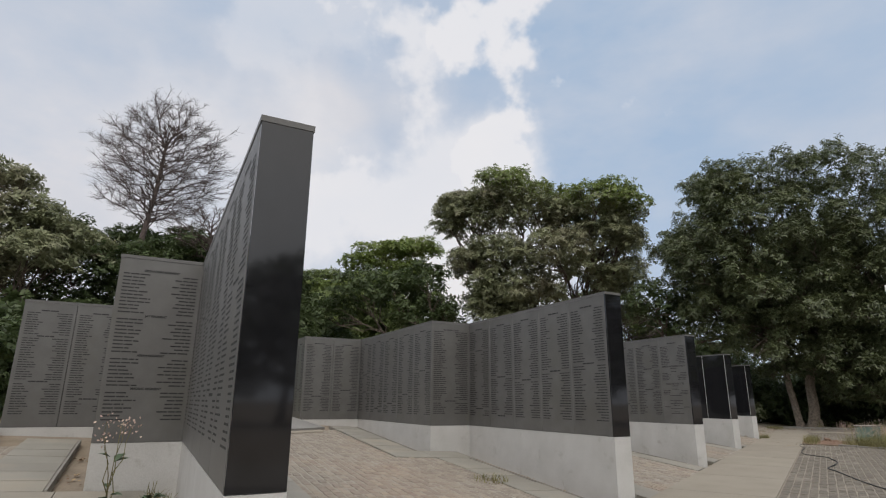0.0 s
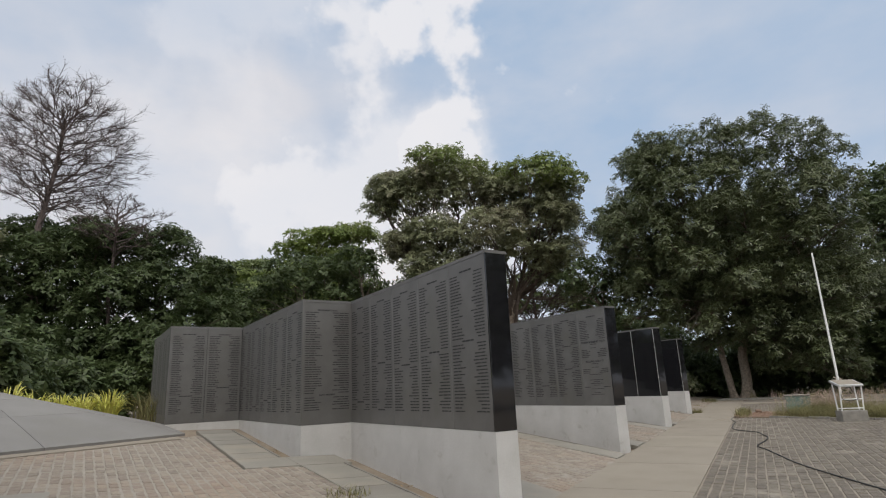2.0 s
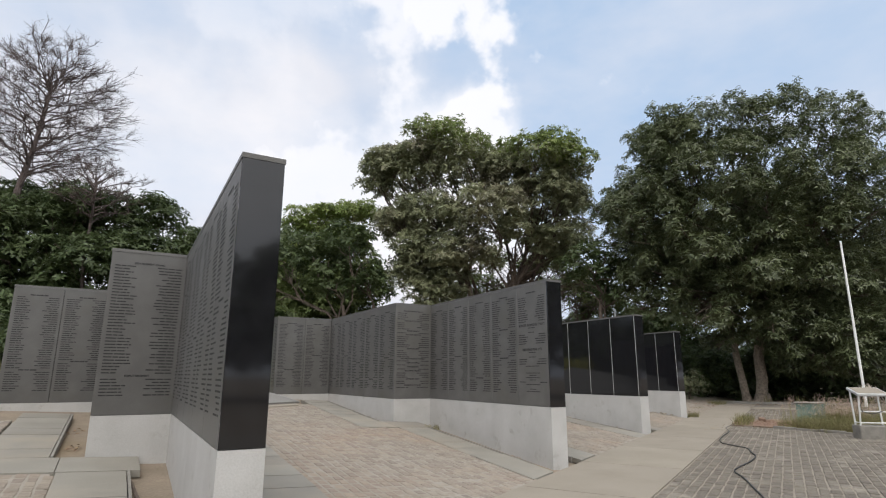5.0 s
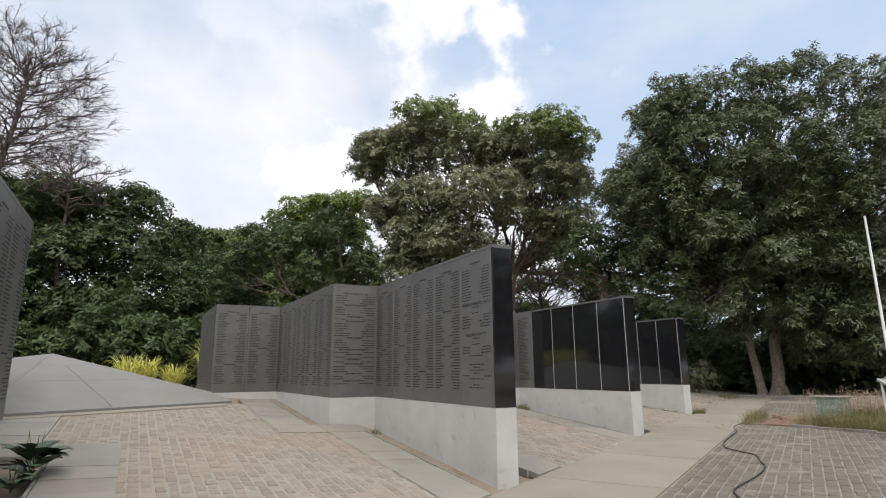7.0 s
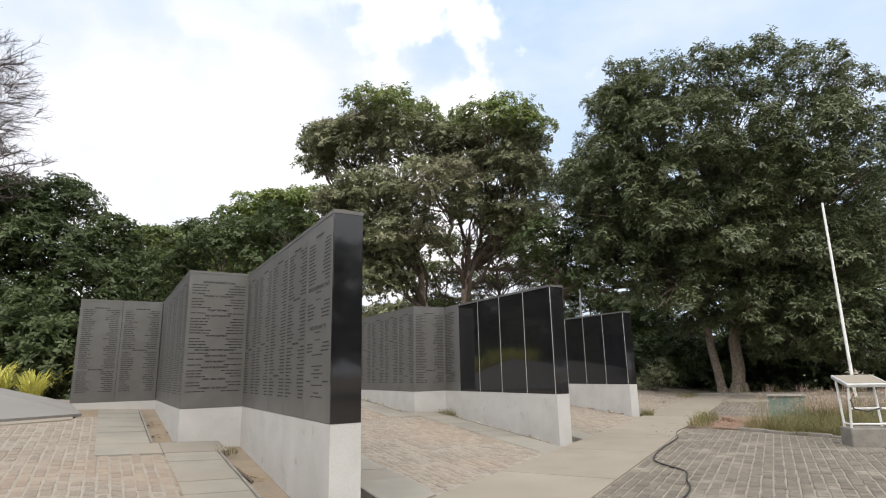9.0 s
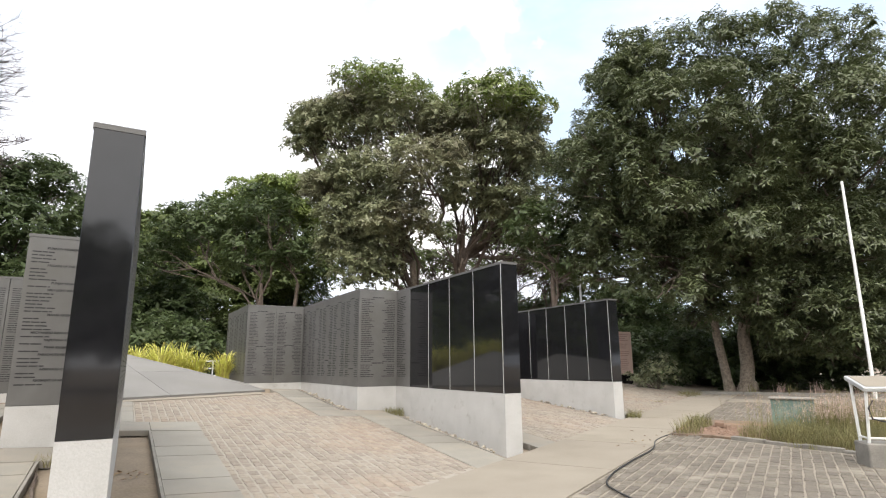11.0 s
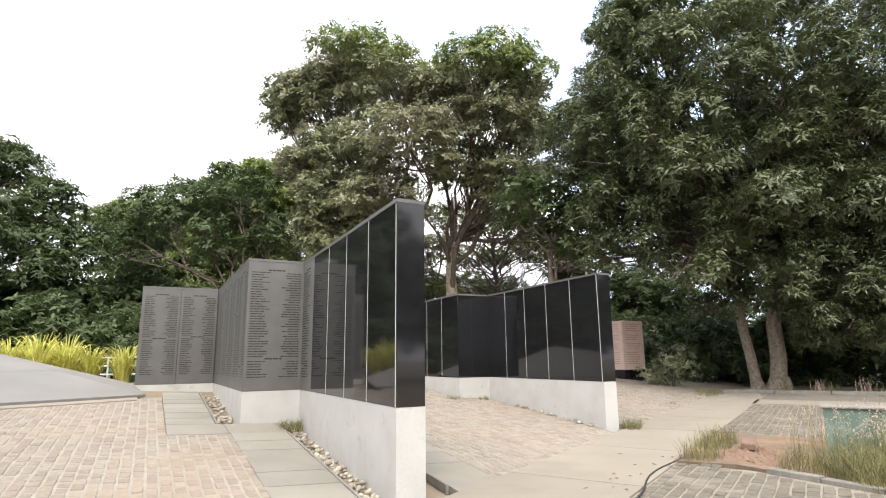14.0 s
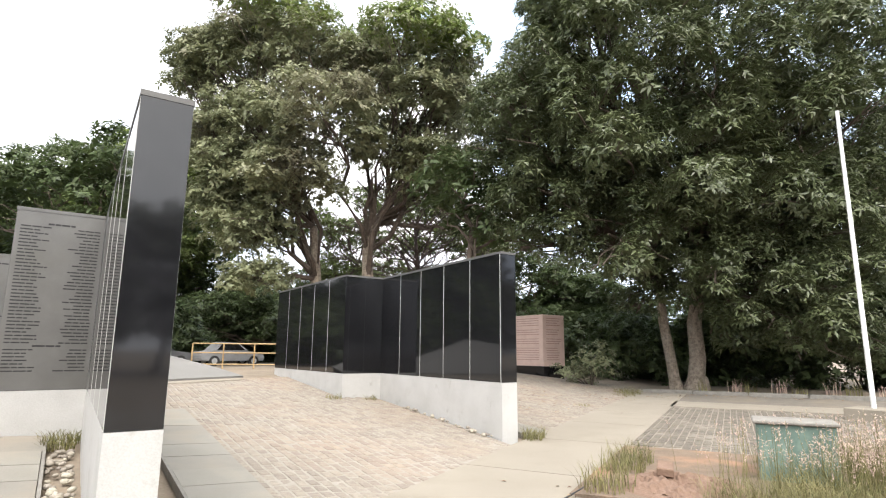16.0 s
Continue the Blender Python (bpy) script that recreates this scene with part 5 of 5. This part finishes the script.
# heap of red soil with a broken brick
bm = bmesh.new()
bmesh.ops.create_grid(bm, x_segments=40, y_segments=40, size=0.85)
for vert in bm.verts:
    d = math.hypot(vert.co.x, vert.co.y) / 0.85
    vert.co.z = max(0.0, 1 - d * d) * 0.13 * (0.8 + 0.9 * noise.noise(vert.co * 4) + 0.45 * noise.noise(vert.co * 17)) - 0.02
    vert.co.x += 0.03 * noise.noise(vert.co * 9)
heap = part("soil_heap", bm, M_RED)
heap.location = (26.25, 14.45, 0.03)
tagged(heap, "small heap of crumbled red soil by the kerb", "soil heap", kind="stuff")
bm = bmesh.new()
box(bm, -0.22, -0.10, 0, 0.22, 0.10, 0.10, 0.012)
brick = part("brick", bm, M_RED)
brick.matrix_world = pose(26.3, 14.75, 0.13, 4, -3, 35)
tagged(brick, "loose worn red brick lying on the soil heap", "brick")

# painted service box
cab = tagged(empty("service_box", (27.9, 13.4, 0.0)), "teal painted masonry service box with a flat lid", "service box")
cab.rotation_euler = (0, 0, radians(29.3))
bm = bmesh.new()
box(bm, 0, 0, -0.06, 0.55, 0.88, 0.72, 0.01)
part("body", bm, M_TEAL, cab)
bm = bmesh.new()
box(bm, -0.04, -0.04, 0.72, 0.59, 0.92, 0.765, 0.012)
part("lid", bm, M_EDGE, cab, "weathered grey lid with worn edges")

# paved stretch and low wall beyond the bed
sheet("pavement", [uv(32.95, -14), uv(41.5, -14), uv(41.5, 0.93), uv(32.95, 0.93)], -0.011, 0.1, M_MORTAR, "sandy bed under grey block pavers beyond the grass", "paving")
sheet("pavement", [uv(41.52, -14), uv(43.6, -14), uv(43.6, 0.93), uv(41.52, 0.93)], 0.012, 0.1, M_CONCRETE, "pale concrete slab strip across the far paving", "paving")
sheet("pavement", [uv(43.62, -14), uv(47.6, -14), uv(47.6, 0.93), uv(43.62, 0.93)], 0.010, 0.1, M_FARPAVE, "dull grey paved stretch beyond the grass bed", "paving")
low_wall = tagged(empty("low_wall"), "low concrete edging wall in front of the undergrowth", "low wall", kind="structure")
for i in range(10):
    bm = bmesh.new()
    prism(bm, [uv(47.7, 2.6 - i * 2.0), uv(47.7, 0.62 - i * 2.0 + 0.01), uv(48.05, 0.62 - i * 2.0 + 0.01), uv(48.05, 2.6 - i * 2.0)][::-1], 0.14, 0.3, 0.01)
    part("block", bm, M_EDGE, low_wall)
for i in range(15):
    rs = random.Random(1050 + i)
    x, y = uv(49.0 + rs.uniform(0, 0.8), 0.2 - i * 0.9 + rs.uniform(-0.3, 0.3))
    grass_clump(x, y, (0.3, 0.3), rs.uniform(0.5, 0.9), 26, M_SEED if i % 2 else M_GRASS, "tall plants with pale pinkish flower spikes behind the low wall", 1060 + i, 0.03, 0.3, "flower_spike", "plant", 0.1)

# ---- flagpole, reading stand, cable ----
pole = tagged(empty("flagpole", (37.02, 16.2, -0.1)), "tall plain white painted metal flagpole", "flagpole")
bm = bmesh.new()
tube(bm, [(0, 0, 0.3), (0, 0, 4.5), (0, 0, 8.38)], [0.062, 0.055, 0.045], 12)
part("shaft", bm, M_WHITE, pole)
bm = bmesh.new()
box(bm, -0.5, -0.5, 0, 0.5, 0.5, 0.4, 0.02)
part("footing", bm, M_CONCRETE, pole)

stand = tagged(empty("display_stand", (24.41, 10.49, 0.0)), "tilted grey display board on a white metal frame", "display stand")
stand.rotation_euler = (0, 0, radians(-43.5))
bm = bmesh.new()
box(bm, -0.39, -0.22, -0.1, 0.39, 0.28, 0.35, 0.02)
part("block", bm, M_EDGE, stand)
for x in (-0.33, 0.33):
    for y0, y1, z1 in ((-0.12, -0.26, 1.15), (0.18, 0.24, 1.27)):
        bm = bmesh.new()
        tube(bm, [(x, y0, 0.33), (x, y1, z1)], [0.022, 0.022], 6)
        part("leg", bm, M_WHITE, stand)
    bm = bmesh.new()
    tube(bm, [(x, -0.14, 0.42), (x, 0.19, 0.42)], [0.018, 0.018], 6)
    part("stretcher", bm, M_WHITE, stand)
for z, y in ((0.42, -0.13), (0.72, -0.19)):
    bm = bmesh.new()
    tube(bm, [(-0.33, y, z), (0.33, y, z)], [0.018, 0.018], 6)
    part("crossbar", bm, M_WHITE, stand)
bm = bmesh.new()
box(bm, -0.38, -0.34, -0.035, 0.38, 0.34, 0.035, 0.01)
board = part("board", bm, M_METAL, stand, "flat grey display panel in a metal rim")
board.location, board.rotation_euler = (0, 0, 1.24), (radians(14), 0, 0)
bm = bmesh.new()
box(bm, -0.34, -0.30, 0.036, 0.34, 0.30, 0.042, 0.002)
part("sheet", bm, M_CONCRETE, board)
bm = bmesh.new()
tube(bm, [(-0.26, -0.28, 1.0), (-0.33, -0.27, 0.88), (-0.29, -0.25, 0.72), (-0.05, -0.23, 0.66), (0.2, -0.21, 0.73)], [0.014] * 5, 6)
part("cable", bm, M_CABLE, stand)

cu = bpy.data.curves.new("cable", "CURVE")
cu.dimensions = "3D"
cu.bevel_depth, cu.bevel_resolution = 0.012, 2
sp = cu.splines.new("BEZIER")
RUN = [(25.2, 15.1), (23.8, 14.45), (22.67, 13.6), (21.2, 12.8), (20.05, 12.1), (19.62, 11.72), (19.4, 11.3), (19.2, 10.85), (18.6, 10.36), (18.1, 9.95), (17.2, 9.5), (16.3, 9.16), (15.9, 8.98), (15.4, 8.5), (14.6, 7.8), (13.6, 6.9), (12.6, 5.8), (11.8, 4.85)]
sp.bezier_points.add(len(RUN) - 1)
for b, (x, y) in zip(sp.bezier_points, RUN):
    b.co = (x, y, 0.018)
    b.handle_left_type = b.handle_right_type = "AUTO"
cu.materials.append(M_CABLE)
tagged(new("cable", cu), "thick black cable snaking over the grey pavers", "cable")

# ---- beyond the last wall ----
bz = ground_z(40.0, 31.0)
pink = tagged(empty("stone_block", (39.9, 31.0, bz)), "pink sandstone inscription block on a dark plinth", "stone block")
bm = bmesh.new()
box(bm, 0, 0, -0.2, 1.45, 3.2, 0.48, 0.01)
part("plinth", bm, M_BLACK, pink)
bm = bmesh.new()
box(bm, -0.03, -0.03, 0.48, 1.48, 3.23, 3.05, 0.012)
slab_part = part("block", bm, M_PINK, pink)
rs = random.Random(1200)
verts, faces = [], []
for row in range(19):
    z = 2.85 - row * 0.115
    if row in (4, 8, 12):
        continue
    w = rs.uniform(0.7, 1.0)
    i = len(verts)
    verts += [(-0.034, 0.25, z), (-0.034, 0.25 + 2.6 * w, z), (-0.034, 0.25 + 2.6 * w, z + 0.035), (-0.034, 0.25, z + 0.035)]
    verts += [(0.2, -0.034, z), (0.2 + 1.05 * w, -0.034, z), (0.2 + 1.05 * w, -0.034, z + 0.035), (0.2, -0.034, z + 0.035)]
    faces += [(i, i + 1, i + 2, i + 3), (i + 4, i + 5, i + 6, i + 7)]
raw_part("lettering", verts, faces, M_FADED, slab_part)

mast = tagged(empty("utility_pole", (42.6, 36.5, 0.3)), "thin grey metal pole among the trees", "pole")
bm = bmesh.new()
tube(bm, [(0, 0, 0), (0, 0, 9.0)], [0.09, 0.07], 8)
part("shaft", bm, M_METAL, mast)


sign = tagged(empty("marker_post", (16.7, 59.8, ground_z(16.7, 59.8))), "white painted post with a maroon band among the trees", "post")
bm = bmesh.new()
tube(bm, [(0, 0, 0), (0, 0, 3.3)], [0.42, 0.40], 10)
part("shaft", bm, M_WHITE, sign)
bm = bmesh.new()
tube(bm, [(0, 0, 3.3), (0, 0, 4.6)], [0.46, 0.46], 10)
part("band", bm, M_RED, sign, "dull maroon band")


def railing(x0, y0, x1, y1, mat, label, bars, height=0.95, posts=5, base=0.0):
    z0 = ground_z(x0, y0) - 0.1 + base
    thing = tagged(empty("railing", (x0, y0, z0)), label, "railing")
    d = Vector((x1 - x0, y1 - y0, 0))
    for i in range(posts):
        p = d * (i / (posts - 1))
        bm = bmesh.new()
        tube(bm, [p, p + Vector((0, 0, height + 0.1))], [0.03, 0.03], 8)
        part("post", bm, mat, thing)
    for z in bars:
        bm = bmesh.new()
        tube(bm, [Vector((0, 0, z + 0.1)), d + Vector((0, 0, z + 0.1))], [0.025, 0.025], 8)
        part("rail", bm, mat, thing)


railing(24.3, 35.0, 28.6, 32.6, M_YELLOW, "yellow brown painted pipe railing", (0.12, 0.58, 0.95), 0.95, 5)
railing(15.2, 33.4, 18.4, 31.6, M_METAL, "grey metal pipe railing behind the planting", (0.35, 0.65, 0.95), 0.95, 4)


def parked_car(x, y, turn, paint, label):
    """A small saloon: bevelled body and cabin, glass let into the cabin, four wheels with rims."""
    thing = tagged(empty("car", (x, y, ground_z(x, y) - 0.1)), label, "car", "parked cars behind the railing")
    thing.rotation_euler = (0, 0, radians(turn))

    def hull(profile, half, taper):
        bm = bmesh.new()
        low = min(p[1] for p in profile)
        span = max(p[1] for p in profile) - low
        side = []
        for sign in (-1, 1):
            side.append([bm.verts.new((px, sign * (half - taper * (pz - low) / span), pz)) for px, pz in profile])
        n = len(profile)
        bm.faces.new(side[0])
        bm.faces.new(list(reversed(side[1])))
        for i in range(n):
            bm.faces.new((side[0][(i + 1) % n], side[0][i], side[1][i], side[1][(i + 1) % n]))
        bmesh.ops.bevel(bm, geom=list(bm.edges), offset=0.05, segments=2, affect="EDGES")
        return bm

    part("body", hull([(-1.95, 0.30), (1.95, 0.30), (2.0, 0.55), (1.9, 0.78), (0.9, 0.90), (-1.3, 0.92), (-1.95, 0.85), (-2.0, 0.55)], 0.82, 0.06), paint, thing)
    cabin = part("cabin", hull([(-1.35, 0.86), (1.0, 0.86), (0.35, 1.40), (-0.8, 1.43)], 0.74, 0.14), paint, thing)
    for name, profile, half in (("side_window", [(-1.08, 0.95), (0.72, 0.95), (0.27, 1.33), (-0.72, 1.35)], 0.742),):
        for sign in (-1, 1):
            bm = bmesh.new()
            vs = [bm.verts.new((px, sign * (half - 0.14 * (pz - 0.86) / 0.57 + 0.004), pz)) for px, pz in profile]
            bm.faces.new(vs)
            part(name, bm, M_BLACK, cabin, "dark tinted window")
    for wx in (-1.25, 1.25):
        for wy in (-0.76, 0.76):
            bm = bmesh.new()
            bmesh.ops.create_cone(bm, cap_ends=True, segments=20, radius1=0.31, radius2=0.31, depth=0.2, matrix=Matrix.Translation((wx, wy, 0.31)) @ Matrix.Rotation(math.pi / 2, 4, "X"))
            tyre = part("wheel", bm, M_CABLE, thing)
            bm = bmesh.new()
            bmesh.ops.create_cone(bm, cap_ends=True, segments=16, radius1=0.19, radius2=0.17, depth=0.215, matrix=Matrix.Translation((wx, wy, 0.31)) @ Matrix.Rotation(math.pi / 2, 4, "X"))
            part("rim", bm, M_METAL, tyre)


parked_car(28.6, 47.0, 12, M_CAR_SILVER, "dusty silver saloon car parked beyond the pipe railing")
parked_car(24.6, 48.2, 8, M_CAR_GREY, "dark grey saloon car parked under the trees")

# ---- litter ----
def litter(points, spread, each, seed, label):
    """Curled dry leaves scattered round the points."""
    g = random.Random(seed)
    thing = empty("leaf_litter", (points[0][0], points[0][1], 0))
    tagged(thing, label, "fallen leaves", kind="stuff")
    v = []
    for cx, cy, lift in points:
        for _ in range(each):
            x, y = cx + g.gauss(0, spread), cy + g.gauss(0, spread)
            p = Vector((x, y, ground_z(x, y) + lift + g.uniform(0.004, 0.014)))
            a = g.uniform(0, 6.3)
            o = Vector((math.cos(a), math.sin(a), g.uniform(-0.1, 0.25))) * g.uniform(0.025, 0.06)
            s = Vector((-math.sin(a), math.cos(a), g.uniform(-0.3, 0.3))) * g.uniform(0.012, 0.025)
            v += [p - o, p + s + Vector((0, 0, 0.01)), p + o, p - s + Vector((0, 0, 0.01))]
    v = np.array(v) - np.array([points[0][0], points[0][1], 0])
    quad_mesh("leaves", v, M_LITTER, thing)


litter([uv(s, 0.95 + 0.1 * (s % 2)) + (0.014,) for s in (26.5, 27.5, 28.2, 28.8, 29.3)] + [(25.4, 14.2, 0.03), (25.6, 14.6, 0.03), (25.9, 14.3, 0.03)], 0.3, 4, 71, "dry brown leaves drifted along the edge of the path")
litter([wall_xy(k, dx, dy) + (-0.08,) for k in (0, 1, 2) for dx, dy in ((0.62, 1.0), (0.62, 2.2), (0.62, 3.6), (-0.23, 1.0), (-0.23, 2.5), (-1.2, 6.0), (-1.2, 7.5))], 0.14, 16, 72, "dry leaves and dirt lying in the gutters")
litter([uv(s, v) + (0.012,) for s, v in ((37, 4.5), (39, 3.6), (41, 5.0), (43, 3.4), (45.5, 1.6), (46.8, 0.4), (47.2, -1.5), (47.2, -3.5), (38, 6.0))], 0.5, 36, 73, "brown leaves fallen under the mango tree")


def root(points, r, label):
    bm = bmesh.new()
    tube(bm, [(x, y, ground_z(x, y) + z) for x, y, z in points], [r * (1 - 0.1 * i) for i in range(len(points))], 6)
    ob = part("dry_root", bm, M_BARK)
    return tagged(ob, label, "root")


for k in (1, 2):
    x0, y0 = wall_xy(k, 0.62, 0.0)
    root([(x0 - 1.35, y0 + 4.6, -0.07), (x0 - 1.15, y0 + 4.2, -0.03), (x0 - 1.02, y0 + 3.6, -0.06), (x0 - 0.98, y0 + 2.9, -0.04), (x0 - 0.9, y0 + 2.3, -0.08)], 0.03, "dry twisted root lying in the gutter soil")

# ---- block paving ----
def inside(p, ring):
    hit = False
    for (x0, y0), (x1, y1) in zip(ring, ring[1:] + ring[:1]):
        if (y0 > p[1]) != (y1 > p[1]) and p[0] < x0 + (p[1] - y0) * (x1 - x0) / (y1 - y0):
            hit = not hit
    return hit


def block(x, y, ax, ay, length, width, rng, lift):
    """Corners of one paver: worn, slightly turned, with a chamfered rim; eight vertices and five faces."""
    out = []
    tilt = rng.uniform(-0.03, 0.03), rng.uniform(-0.03, 0.03)
    up = rng.uniform(-0.005, 0.006) + lift
    jig = [(rng.uniform(-0.009, 0.009), rng.uniform(-0.008, 0.008)) for _ in range(4)]
    for k, dz in ((1.0, -0.013), (0.86, 0.0)):
        for c, (sx, sy) in enumerate(((-1, -1), (1, -1), (1, 1), (-1, 1))):
            a = sx * length / 2 - (1 - k) * sx * 0.07 + jig[c][0]
            b = sy * width / 2 - (1 - k) * sy * 0.07 + jig[c][1]
            px, py = x + ax * a - ay * b, y + ay * a + ax * b
            out.append((px, py, ground_z(px, py) + up + dz + tilt[0] * a + tilt[1] * b))
    return out


BLOCK_FACES = [(4, 5, 6, 7), (0, 1, 5, 4), (1, 2, 6, 5), (2, 3, 7, 6), (3, 0, 4, 7)]


def paving(name, label, category, spots, ax, ay, length, width, mat, rest, near, seed, lift=0.0, fill=(0.83, 0.93)):
    """Pavers at the spots: the ones on the near stretch as parts, the rest joined."""
    rng = random.Random(seed)
    field = empty(name)
    tagged(field, label, category, kind="structure")
    spots = sorted(spots, key=near)
    verts, faces = [], []
    shapes = []
    for i in range(12):
        shapes.append((rng.uniform(*fill), rng.uniform(0.82, 0.93)))
    for n, (x, y) in enumerate(spots):
        kl, kw = rng.choice(shapes)
        c = block(x, y, ax, ay, length * kl, width * kw, rng, lift)
        if n < 290:
            me = bpy.data.meshes.new("paver")
            me.from_pydata([(p[0] - x, p[1] - y, p[2]) for p in c], [], BLOCK_FACES)
            me.materials.append(mat)
            ob = new("paver", me)
            ob.parent, ob.location = field, (x, y, 0)
        else:
            i = len(verts)
            verts.extend(c)
            faces.extend([tuple(i + k for k in f) for f in BLOCK_FACES])
    tagged(raw_part("pavers", verts, faces, rest, field), kind="stuff")
    return field


def bay_spots():
    rng = random.Random(5)
    out = []
    for k in range(-1, 5):
        ring = bay_outline(k)
        x = 0.7
        col = 0
        while x < (15.5 if k == 4 else 6.55):
            y = -1.0 + rng.uniform(0, 0.22)
            while y < 13:
                if inside((x + 0.07, y + 0.11), ring):
                    out.append(wall_xy(k, x + 0.07, y + 0.11))
                y += 0.22
            x += 0.142
            col += 1
    return out


paving("forecourt_paving", "tan clay coloured block pavers laid in long columns up the slope", "paving", bay_spots(), 0, 1, 0.22, 0.142, M_PAVER, M_PAVER_REST, lambda p: math.hypot(p[0] - 17.0, p[1] - 14.9), 7)


def road_spots():
    rng = random.Random(6)
    out = []
    v = 0.75
    while v > -5.0:
        s = -4 + rng.uniform(0, 0.24)
        while s < 29:
            x, y = uv(s, v)
            if x < 25.1:
                out.append((x, y))
            s += 0.24
        v -= 0.152
    # the same blocks again beyond the bed
    v = 0.84
    while v > -7.0:
        s = 33.1 + rng.uniform(0, 0.24)
        while s < 41.4:
            out.append(uv(s, v))
            s += 0.24
        v -= 0.152
    return out


paving("road_paving", "grey concrete block pavers laid in rows along the road", "paving", road_spots(), U.x, U.y, 0.24, 0.152, M_COBBLE, M_COBBLE_REST, lambda p: math.hypot(p[0] - 22.5, p[1] - 12.3), 8, fill=(0.93, 0.975))
